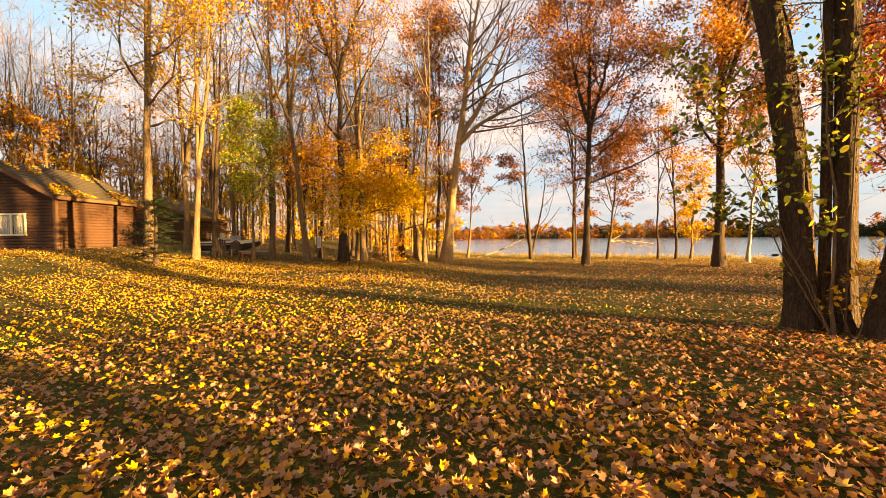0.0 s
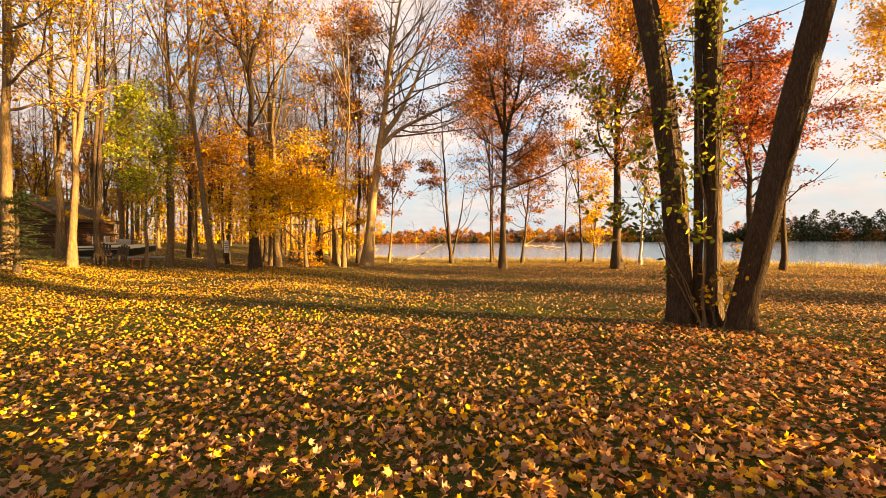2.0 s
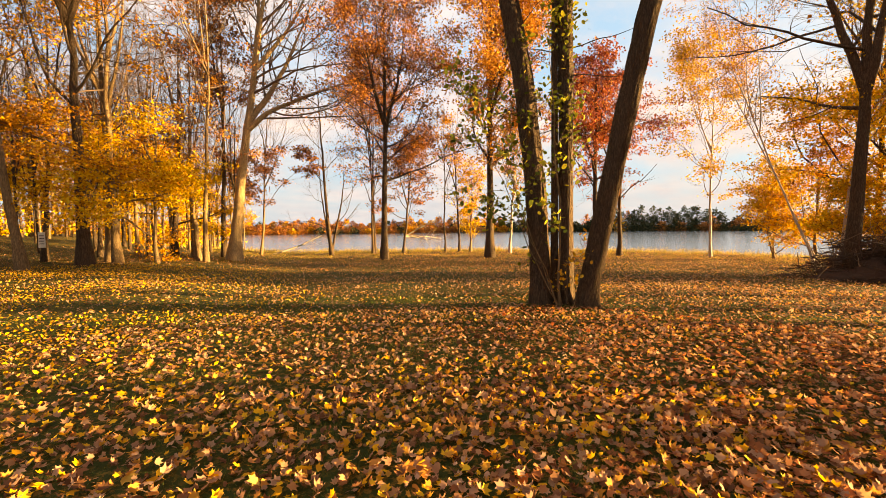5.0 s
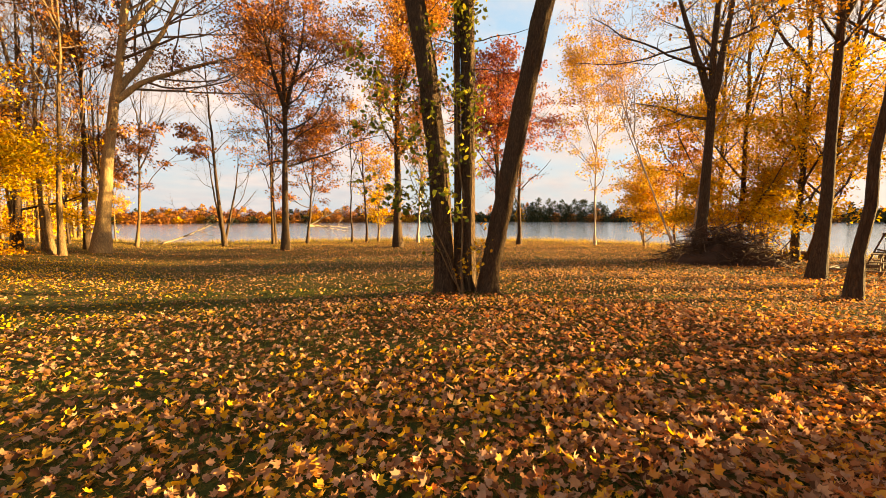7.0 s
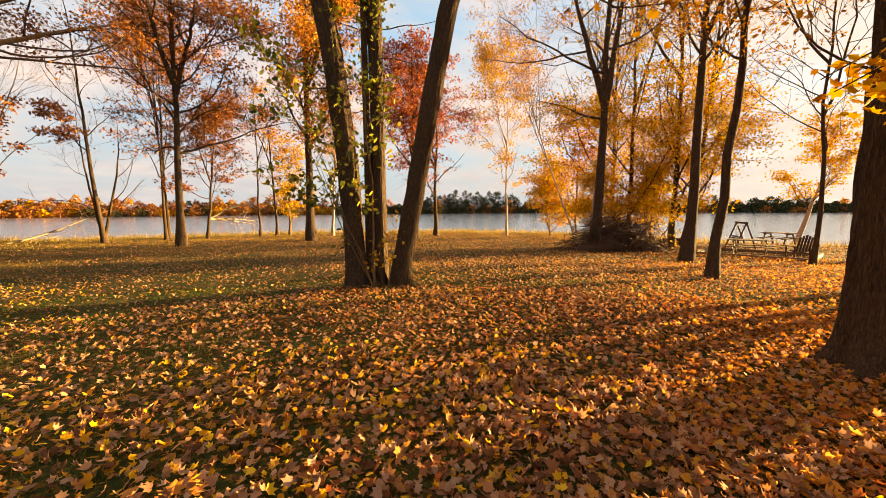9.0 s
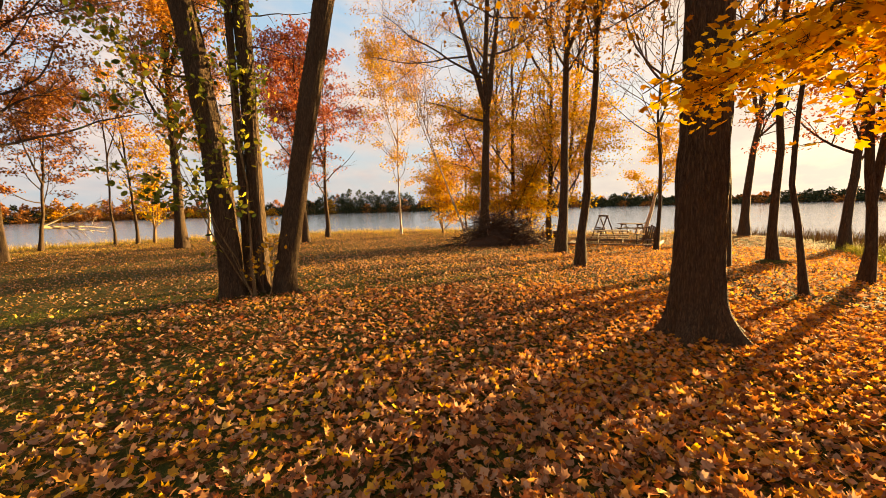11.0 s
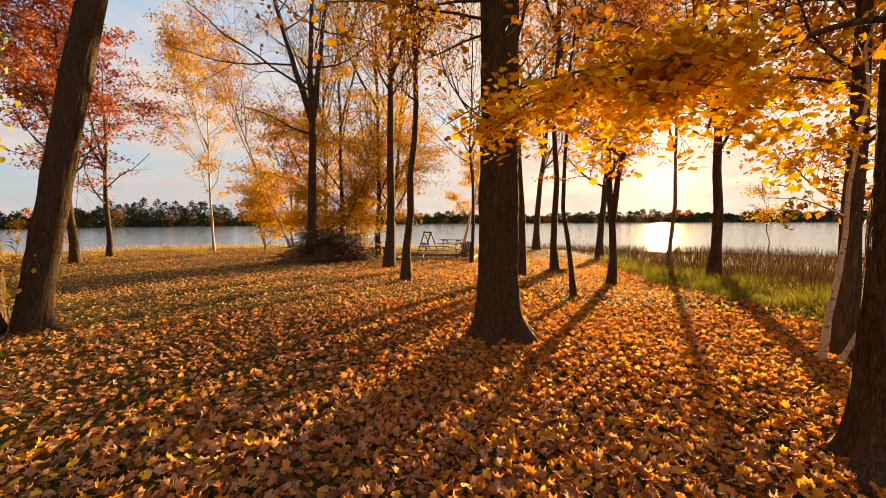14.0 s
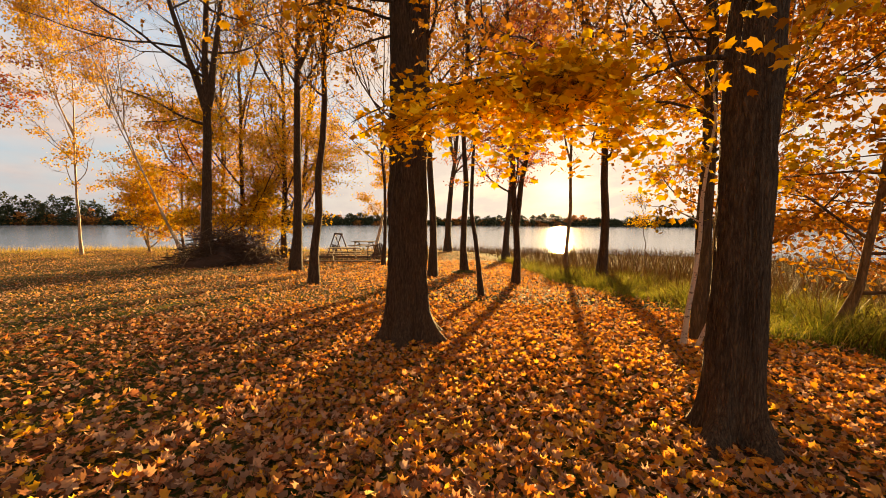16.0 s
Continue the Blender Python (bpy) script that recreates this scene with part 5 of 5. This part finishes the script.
def cabin(x, y, z, turn, width, depth, eave, ridge, label, window=True):
    """Origin: the front corner at the end of the gable wall; the gable runs to local -x, the long wall to local +y."""
    c = thing("log_cabin", x, y, z, label, "cabin", "log cabins", turn)
    gap = (width - 2.95, width - 1.5, 0.86, 1.92) if window else None
    log_wall(c, (-width, 0, 0), 0, width, eave, ridge, gap)
    log_wall(c, (0, 0, 0), 90, depth, eave)
    log_wall(c, (0, depth, 0), 180, width, eave, ridge)
    log_wall(c, (-width, depth, 0), -90, depth, eave)
    for px, py in ((0.02, -0.02), (-width - 0.02, -0.02), (0.02, depth + 0.02), (-width - 0.02, depth + 0.02)):
        bm = bmesh.new()
        box(bm, 0, 0, eave / 2, 0.17, 0.17, eave, bevel=0.015)
        p = part("corner_post", bm, TRIM, c)
        p.location = (px, py, 0)
    slope = ridge / (width / 2)
    for side in (1, -1):
        ex = 0.45
        mid = -width / 2
        rows = 16
        roof = new("roof", bpy.data.meshes.new("roof"))
        bm = slab([(mid + side * (width / 2 + ex), -0.5, eave - ex * slope + 0.05), (mid + side * (width / 2 + ex), depth + 0.4, eave - ex * slope + 0.05), (mid, depth + 0.4, eave + ridge + 0.05), (mid, -0.5, eave + ridge + 0.05)], 0.09)
        bm.to_mesh(roof.data)
        bm.free()
        roof.data.materials.append(SHINGLE)
        roof.parent = c
        run = width / 2 + ex
        for k in range(rows):
            t0, t1 = k / rows, (k + 1) / rows
            xa, xb = mid + side * run * (1 - t0) , mid + side * run * (1 - t1)
            za, zb = eave - ex * slope + 0.05 + slope * run * t0, eave - ex * slope + 0.05 + slope * run * t1
            bm = slab([(xa + side * 0.03, -0.52, za + 0.035), (xa + side * 0.03, depth + 0.42, za + 0.035), (xb, depth + 0.42, zb + 0.014), (xb, -0.52, zb + 0.014)], 0.012)
            part("shingle_course", bm, SHINGLE, roof)
        for yy in (-0.54, depth + 0.44):
            bm = slab([(mid + side * run, yy - 0.02, eave - ex * slope + 0.06), (mid + side * run, yy + 0.02, eave - ex * slope + 0.06), (mid, yy + 0.02, eave + ridge + 0.06), (mid, yy - 0.02, eave + ridge + 0.06)], 0.2)
            part("barge_board", bm, TRIM, c)
        bm = bmesh.new()
        box(bm, mid + side * (run + 0.02), depth / 2 - 0.05, eave - ex * slope - 0.04, 0.03, depth + 0.9, 0.17, bevel=0.005)
        part("fascia", bm, TRIM, c)
    rng = np.random.default_rng(3)
    n = 1500
    t = rng.random(n) ** 0.7
    px = -width / 2 + (width / 2 + 0.4) * t
    p = np.stack([px, rng.uniform(-0.4, depth + 0.3, n), eave + ridge + 0.11 - slope * (px + width / 2)], 1)
    keep = np.sin(p[:, 0] * 1.9 + 1) + np.sin(p[:, 1] * 1.7) > 0.35
    mesh_part("roof_leaves", *leaf_mesh(p[keep], rng.uniform(0.06, 0.11, keep.sum()), rng, SMALL_MAPLE, 0.5), FRESH, c, "fallen leaves lying on the roof")
    if window:
        w = new("window")
        w.parent = c
        w.location = (-width + (gap[0] + gap[1]) / 2, -0.02, (gap[2] + gap[3]) / 2)
        sx, sz = gap[1] - gap[0], gap[3] - gap[2]
        for cx, cz, bx, bz in ((0, sz / 2, sx + 0.12, 0.09), (0, -sz / 2, sx + 0.12, 0.09), (-sx / 2, 0, 0.09, sz - 0.1), (sx / 2, 0, 0.09, sz - 0.1), (0, 0, 0.08, sz - 0.1)):
            bm = bmesh.new()
            box(bm, cx, -0.04, cz, bx, 0.09, bz, bevel=0.008)
            part("window_frame", bm, CREAM, w)
        for cx in (-sx / 4, sx / 4):
            bm = bmesh.new()
            box(bm, cx, -0.015, 0, sx / 2 - 0.09, 0.006, sz - 0.1)
            g = part("pane", bm, GLASS, w)
            g.visible_shadow = False
            bm = bmesh.new()
            for k in range(7):
                box(bm, cx - sx / 4 + 0.09 + k * 0.083, 0.022, 0, 0.066, 0.012, sz - 0.12, bevel=0.004)
            part("curtain", bm, CREAM, w, "cream curtain drawn behind the glass")
    return c


cabin(-19.9, 21.0, 1.04, 0, 6.2, 5.3, 3.0, 1.7, "brown log cabin with a leaf-strewn shingle roof")
cabin(-20.2, 33.0, 1.1, 0, 6.0, 5.0, 2.3, 1.6, "second brown log cabin back among the trees", False)
spruce(-12.2, 17.3, 3.1, 1.75, "small dark spruce with drooping branches beside the cabin", 81)
spruce(-19.7, 16.2, 7.6, 2.2, "dark pine with branches hanging before the cabin", 82, bottom=0.32)


def boat(x, y, z, turn):
    b = thing("motor_boat", x, y, z, "cream motor boat parked on its trailer under the trees", "boat", turn=turn)
    b.scale = (0.78, 0.78, 0.78)
    bm = bmesh.new()
    rings = []
    for s in np.linspace(0, 1, 13):
        px = -2.4 + 4.8 * s
        half = 0.95 * (1 - max(0, (s - 0.45) / 0.55) ** 2.2) + 0.02
        keel = 0.55 + 0.45 * max(0, (s - 0.55) / 0.45) ** 2
        deck = 1.25 + 0.12 * s
        rings.append([bm.verts.new((px, sy * half * k, zz)) for sy, k, zz in ((-1, 1.0, deck), (-1, 0.98, (deck + keel) / 2 + 0.1), (-1, 0.6, keel + 0.08), (1, 0.0, keel), (1, 0.6, keel + 0.08), (1, 0.98, (deck + keel) / 2 + 0.1), (1, 1.0, deck))])
    for a, c in zip(rings, rings[1:]):
        for i in range(6):
            bm.faces.new((a[i], a[i + 1], c[i + 1], c[i]))
        bm.faces.new((a[6], a[0], c[0], c[6]))
    bm.faces.new(rings[0])
    bmesh.ops.recalc_face_normals(bm, faces=bm.faces)
    part("hull", bm, HULL, b, smooth=False)
    bm = bmesh.new()
    rings = []
    for s in np.linspace(0, 1, 13):
        half = 0.95 * (1 - max(0, (s - 0.45) / 0.55) ** 2.2) + 0.035
        keel = 0.54 + 0.45 * max(0, (s - 0.55) / 0.45) ** 2
        mid = (1.25 + 0.12 * s + keel) / 2 + 0.08
        rings.append([bm.verts.new((-2.41 + 4.82 * s, half * k, zz)) for k, zz in ((-1.0, mid), (-0.62, keel + 0.06), (0.0, keel - 0.02), (0.62, keel + 0.06), (1.0, mid))])
    for a, c in zip(rings, rings[1:]):
        for i in range(4):
            bm.faces.new((a[i], a[i + 1], c[i + 1], c[i]))
    part("bottom_paint", bm, HULL_DARK, b, "dark painted underside of the hull")
    bm = bmesh.new()
    for sy in (-1, 1):
        box(bm, -0.55, sy * 0.96, 1.1, 3.6, 0.03, 0.12, bevel=0.01)
    part("stripe", bm, HULL_DARK, b, "dark stripe along the hull")
    bm = bmesh.new()
    box(bm, 0.25, 0, 1.52, 0.06, 1.3, 0.38, Matrix.Rotation(-0.0, 4, "Y"), bevel=0.02)
    part("windscreen", bm, STEEL, b)
    for px in (-0.9, -1.7):
        bm = bmesh.new()
        box(bm, px, 0.35, 1.45, 0.5, 0.5, 0.14, bevel=0.03)
        box(bm, px - 0.24, 0.35, 1.7, 0.1, 0.5, 0.5, bevel=0.03)
        part("seat", bm, HULL, b)
    rail = [(np.array([[0.6, -0.75, 1.35], [1.2, -0.62, 1.6], [2.0, -0.2, 1.66], [2.3, 0, 1.66], [2.0, 0.2, 1.66], [1.2, 0.62, 1.6], [0.6, 0.75, 1.35]]), np.full(7, 0.018))]
    mesh_part("bow_rail", *tubes(rail, 6), STEEL, b, smooth=True)
    top = [(np.array([[-0.2, s * 0.85, 1.3], [-0.3, s * 0.85, 1.75], [-0.5, s * 0.8, 2.05]]), np.full(3, 0.016)) for s in (-1, 1)]
    for line in top:
        mesh_part("canopy_pole", *tubes([line], 6), STEEL, b, smooth=True)
    bm = slab([(-1.3, -0.85, 2.06), (0.1, -0.85, 2.10), (0.1, 0.85, 2.10), (-1.3, 0.85, 2.06)], 0.05)
    part("canopy", bm, HULL_DARK, b, "dark folded canopy")
    t = thing("boat_trailer", x, y, z, "steel boat trailer with black tyres on leaf-covered ground", "trailer", turn=turn)
    t.scale = (0.78, 0.78, 0.78)
    bm = bmesh.new()
    for sy in (-0.7, 0.7):
        box(bm, -0.2, sy, 0.46, 4.4, 0.08, 0.12, bevel=0.01)
    box(bm, 2.6, 0, 0.46, 1.4, 0.08, 0.12, bevel=0.01)
    box(bm, -0.9, 0, 0.40, 0.1, 1.7, 0.1, bevel=0.01)
    box(bm, 1.9, 0, 0.46, 0.1, 1.4, 0.1, bevel=0.01)
    part("frame", bm, STEEL, t)
    for sy in (-0.95, 0.95):
        bm = bmesh.new()
        bmesh.ops.create_cone(bm, cap_ends=True, segments=24, radius1=0.33, radius2=0.33, depth=0.2, matrix=Matrix.Translation((-0.9, sy, 0.33)) @ Matrix.Rotation(radians(90), 4, "X"))
        bmesh.ops.bevel(bm, geom=[e for e in bm.edges if e.calc_face_angle(0) > 1], offset=0.05, segments=2, affect="EDGES")
        wheel = part("wheel", bm, RUBBER, t, "black tyre")
        bm = bmesh.new()
        bmesh.ops.create_cone(bm, cap_ends=True, segments=16, radius1=0.17, radius2=0.15, depth=0.22, matrix=Matrix.Translation((-0.9, sy, 0.33)) @ Matrix.Rotation(radians(90), 4, "X"))
        part("rim", bm, STEEL, wheel)


boat(-13.0, 25.2, 0.42, -8)


def garden_chair(x, y, turn, label, mat, name="garden_chair"):
    c = thing(name, x, y, float(ground_z(x, y)), label, "chair", "garden chairs", turn)
    for k in range(5):
        bm = bmesh.new()
        m = Matrix.Translation((-0.24 + 0.12 * k, 0.27, 0.34)) @ Matrix.Rotation(radians(-18), 4, "X")
        box(bm, 0, 0, 0.33 + 0.03 * (2 - abs(k - 2)), 0.1, 0.022, 0.68 + 0.06 * (2 - abs(k - 2)), m, 0.006)
        part("back_slat", bm, mat, c)
        bm = bmesh.new()
        box(bm, 0, -0.26 + 0.12 * k, 0.36 - 0.02 * k, 0.54, 0.1, 0.022, bevel=0.005)
        part("seat_slat", bm, mat, c)
    for sx in (-0.31, 0.31):
        bm = bmesh.new()
        box(bm, sx, -0.02, 0.56, 0.12, 0.72, 0.025, bevel=0.006)
        part("armrest", bm, mat, c)
        for py in (-0.3, 0.26):
            bm = bmesh.new()
            box(bm, sx, py, 0.275, 0.03, 0.09, 0.55, bevel=0.005)
            part("leg", bm, mat, c)
    return c


garden_chair(-12.45, 22.7, 25, "weathered wooden slatted garden chair on the leaves", CHAIR_WOOD)
garden_chair(-11.75, 22.5, -10, "weathered wooden slatted garden chair on the leaves", CHAIR_WOOD)


def folding_stool(x, y, turn):
    s = thing("folding_stool", x, y, float(ground_z(x, y)), "small faded red stool by the garden chairs", "stool", turn=turn)
    bm = bmesh.new()
    box(bm, 0, 0, 0.4, 0.4, 0.32, 0.03, bevel=0.008)
    part("seat", bm, RED_PAINT, s)
    for sx, a in ((-0.16, 1), (-0.16, -1), (0.16, 1), (0.16, -1)):
        mesh_part("leg", *tubes([(np.array([[sx, -0.18 * a, 0.0], [sx, 0, 0.2], [sx, 0.16 * a, 0.39]]), np.full(3, 0.013))], 6), RED_PAINT, s)


folding_stool(-11.0, 22.7, 20)


def sign_board(x, y, z):
    s = thing("sign_board", x, y, z, "small white board fixed to a tree trunk", "sign")
    bm = bmesh.new()
    box(bm, 0, 0, 0, 0.28, 0.02, 0.8, bevel=0.004)
    part("panel", bm, WHITE, s)
    for k in range(4):
        bm = bmesh.new()
        box(bm, 0, -0.0125, 0.22 - 0.14 * k, 0.19, 0.005, 0.035)
        part("text_bar", bm, HULL_DARK, s)


sign_board(-8.62, 28.33, 1.25)


def picnic_table(x, y, turn, label, mat, scale=1.0):
    t = thing("picnic_table", x, y, float(ground_z(x, y)) + 0.02, label, "table", "picnic tables", turn)
    for k in range(5):
        bm = bmesh.new()
        box(bm, 0, -0.3 + 0.15 * k, 0.74, 1.85, 0.14, 0.04, bevel=0.006)
        part("top_plank", bm, mat, t)
    for sy in (-0.68, 0.68):
        for d in (-0.075, 0.075):
            bm = bmesh.new()
            box(bm, 0, sy + d, 0.44, 1.85, 0.14, 0.04, bevel=0.006)
            part("bench_plank", bm, mat, t)
    for sx in (-0.62, 0.62):
        for a in (-1, 1):
            bm = bmesh.new()
            box(bm, 0, 0, 0, 0.045, 0.1, 0.86, Matrix.Translation((sx, a * 0.42, 0.37)) @ Matrix.Rotation(a * radians(27), 4, "X"), 0.005)
            part("leg", bm, mat, t)
        bm = bmesh.new()
        box(bm, sx + 0.05, 0, 0.4, 0.04, 1.5, 0.09, bevel=0.005)
        part("bearer", bm, mat, t)
        bm = bmesh.new()
        box(bm, sx + 0.05, 0, 0.68, 0.04, 0.72, 0.08, bevel=0.005)
        part("top_bearer", bm, mat, t)
    return t


picnic_table(25.2, 0.5, 88, "weathered wooden picnic table on a timber-edged patch", OLD_WOOD)
picnic_table(33.5, -0.7, 60, "small dark picnic table nearer the water", OLD_WOOD)


def swing_frame(x, y, turn):
    s = thing("swing_seat", x, y, float(ground_z(x, y)), "dark wooden A-frame garden swing", "swing", turn=turn)
    s.scale = (0.85, 0.85, 0.85)
    for sx in (-0.85, 0.85):
        for a in (-1, 1):
            mesh_part("leg", *tubes([(np.array([[sx, a * 0.62, 0.0], [sx, a * 0.32, 0.9], [sx, 0.0, 1.8]]), np.full(3, 0.05))], 6), STICK, s)
        bm = bmesh.new()
        box(bm, sx, 0, 0.75, 0.05, 0.8, 0.09, bevel=0.006)
        part("brace", bm, STICK, s)
    bm = bmesh.new()
    box(bm, 0, 0, 1.8, 2.0, 0.09, 0.12, bevel=0.01)
    part("beam", bm, STICK, s)
    for k in range(4):
        bm = bmesh.new()
        box(bm, 0, -0.2 + 0.12 * k, 0.45, 1.2, 0.1, 0.025, bevel=0.004)
        part("seat_slat", bm, STICK, s)
        bm = bmesh.new()
        box(bm, 0, 0.26 + 0.02 * k, 0.55 + 0.13 * k, 1.2, 0.025, 0.1, bevel=0.004)
        part("back_slat", bm, STICK, s)
    for sx in (-0.55, 0.55):
        mesh_part("chain", *tubes([(np.array([[sx, 0.05, 1.78], [sx, 0.05, 1.1], [sx, 0.05, 0.46]]), np.full(3, 0.012))], 5), STEEL, s)


swing_frame(27.8, 1.0, 20)
garden_chair(24.6, -1.25, 120, "dark wooden chair on the timber-edged patch", STICK)


def timber_edge():
    t = thing("timber_border", 25.2, 0.3, -0.70, "low weathered timber border round the picnic patch", "timber border", turn=80)
    for cx, cy, sx, sy in ((0, 1.55, 4.6, 0.16), (0, -1.55, 4.6, 0.16), (-2.22, 0, 0.16, 2.94), (2.22, 0, 0.16, 2.94)):
        bm = bmesh.new()
        box(bm, cx, cy, 0.06, sx, sy, 0.16, bevel=0.02)
        part("timber", bm, OLD_WOOD, t)


timber_edge()


def brush_pile(x, y):
    rng = np.random.default_rng(14)
    b = thing("brush_pile", x, y, float(ground_z(x, y)), "large heap of dark cut branches and sticks on the lawn", "brush pile", turn=-72)
    sticks = []
    for k in range(12):
        L = rng.uniform(0.7, 2.0)
        line = branch_line(rng, np.array([-L / 2, 0, 0]), np.array([1.0, 0, 0]), L, rng.uniform(0.012, 0.035), 7, 0.0, 0.22)
        tw = sprout(rng, [line], 4, 0.2, 45, lambda t: L * 0.3, 0.5, 4, 0, 0.2)
        sticks.append(mesh_from("stick", *wood_mesh(line, tw), STICK if k % 4 else OLD_WOOD, True))
    for k in range(300):
        px, py = rng.normal() * 1.25, rng.normal() * 0.75
        top = 1.9 * math.exp(-(px / 2.3) ** 4 - (py / 1.5) ** 2)
        o = new("stick", sticks[k % 12])
        o.parent = b
        pz = top * (0.25 + 0.75 * rng.random() ** 0.6)
        o.matrix_basis = pose(px, py, pz, rng.uniform(0, 360), rng.normal() * 22, rng.uniform(0, 360))
    V, F, n, m = [], [], 22, 9
    for i in range(m):
        f = i / (m - 1)
        for k in range(n):
            a = k * 2 * math.pi / n
            q = 1 + 0.22 * math.sin(3 * a + 2 * f) + 0.15 * rng.normal()
            V.append((2.1 * f * q * math.cos(a), 1.15 * f * q * math.sin(a), 1.15 * (1 - f ** 2.2) + 0.1 * rng.normal() * (1 - f) - 0.02))
    F = [(i * n + k, (i + 1) * n + k, (i + 1) * n + (k + 1) % n, i * n + (k + 1) % n) for i in range(m - 1) for k in range(n)]
    mesh_part("packed_core", V, F, STICK, b, "dark packed heart of the heap")
    lines = []
    for k in range(1100):
        px, py = rng.normal() * 1.2, rng.normal() * 0.7
        top = 1.7 * math.exp(-(px / 2.3) ** 4 - (py / 1.5) ** 2)
        d = unit(rng.normal(size=3) * np.array([1, 1, 0.35]))
        L = rng.uniform(0.5, 1.4)
        lines.append(branch_line(rng, np.array([px, py, max(0.04, top * rng.random())]) - d * L / 2, d, L, rng.uniform(0.008, 0.02), 5, 0, 0.15))
    tagged(mesh_part("fine_brush", *tubes(lines, 4), STICK, b, "tangle of thin twigs"), kind="stuff")


brush_pile(23.6, 6.5)


def fallen_tree(name, x, y, z, specs, label, seed, mat):
    rng = np.random.default_rng(seed)
    f = thing(name, x, y, z, label, "fallen branch")
    for d, L, r in specs:
        line = branch_line(rng, np.zeros(3), unit(np.array(d)), L, r, 9, 0.0, 0.05)
        tw = sprout(rng, [line], 9, 0.3, 40, lambda t: L * 0.28, 0.5, 6, 0.0, 0.13)
        tw2 = sprout(rng, tw, 3, 0.3, 35, lambda t: L * 0.12, 0.6, 4, 0.0, 0.15)
        mesh_part("limb", *wood_mesh(line, tw + tw2), mat, f, smooth=True)


fallen_tree("fallen_branch", 15.6, 38.6, 0.9, [((0.9, 0.1, 0.05), 5.0, 0.10), ((0.8, -0.2, 0.35), 4.5, 0.08), ((0.9, 0, -0.12), 4.5, 0.07)], "bleached fallen branch spread over the shore", 23, PALE_STICK)
fallen_tree("fallen_branch", 3.3, 42.5, -0.8, [((0.92, 0.05, 0.36), 6.8, 0.1)], "pale fallen trunk leaning over the shore reeds", 24, PALE_STICK)


def broken_stump(x, y):
    s = thing("tree_stump", x, y, float(ground_z(x, y)) - 0.03, "tall broken grey tree stump", "stump")
    rng = np.random.default_rng(4)
    mesh_part("trunk", *tubes([stem_line(rng, 2.6, 0.17, (-0.02, 0), (0, 0), 9, 0.02, top=0.75)], 10), BARK_GREY, s, smooth=True)


broken_stump(-1.75, 29.7)


def root_mound(x, y):
    m = thing("root_mound", x, y, float(ground_z(x, y)), "small mound of soil and leaves round a tree base", "mound")
    rng = np.random.default_rng(9)
    rings, sides = 6, 18
    V, F = [], []
    for i in range(rings):
        f = i / (rings - 1)
        for k in range(sides):
            a = k * 2 * math.pi / sides
            rr = (0.12 + 0.75 * f) * (1 + 0.12 * math.sin(3 * a + 1))
            V.append((rr * math.cos(a), rr * math.sin(a), 0.2 * (1 - f) ** 1.3 - 0.03 + 0.02 * rng.random()))
    for i in range(rings - 1):
        for k in range(sides):
            F.append((i * sides + k, (i + 1) * sides + k, (i + 1) * sides + (k + 1) % sides, i * sides + (k + 1) % sides))
    mesh_part("soil", V, F, GROUND, m, smooth=True)


root_mound(15.43, -4.24)


def log_stack(x, y):
    b = thing("log_stack", x, y, float(ground_z(x, y)), "low stack of dark cut logs by the brush pile", "logs", turn=20)
    for i, (px, pz) in enumerate(((-0.5, 0.11), (-0.25, 0.11), (0.0, 0.11), (0.25, 0.11), (-0.37, 0.3), (-0.12, 0.3), (0.13, 0.3))):
        mesh_part("log", *tubes([(np.array([[px, -0.8, pz], [px, 0, pz + 0.01], [px, 0.8, pz]]), np.full(3, 0.115))], 10), STICK, b, smooth=True)


log_stack(30.5, 4.6)


# single leaves that lie nearest to the path, each one a piece of the lawn
def single_leaves():
    rng = np.random.default_rng(77)
    kinds = []
    for k in range(8):
        v, f = leaf_mesh(np.zeros((1, 3)), np.array([0.06]), rng, MAPLE, 0.25, 0.5)
        m = bpy.data.materials.get("fallen_leaf_single") or single_material()
        kinds.append(mesh_from("fallen_leaf", v, f, m))
    x, y = scatter(rng, 300, -55, 155, 1.6, 4.5)
    for i in range(300):
        o = new("fallen_leaf", kinds[i % 8])
        o.parent = ground
        s = rng.uniform(0.75, 1.35)
        o.matrix_basis = Matrix.Translation((x[i], y[i], float(ground_z(x[i], y[i])) + rng.uniform(0.03, 0.07))) @ pose(0, 0, 0, rng.normal() * 16, rng.normal() * 16, rng.uniform(0, 360)) @ Matrix.Diagonal((s, s, s, 1))


def single_material():
    m = LITTER.copy()
    m.name = "fallen_leaf_single"
    nt = m.node_tree
    info = nt.nodes.new("ShaderNodeObjectInfo")
    ramp = next(n for n in nt.nodes if n.bl_idname == "ShaderNodeValToRGB")
    nt.links.new(info.outputs["Random"], ramp.inputs[0])
    return m


single_leaves()
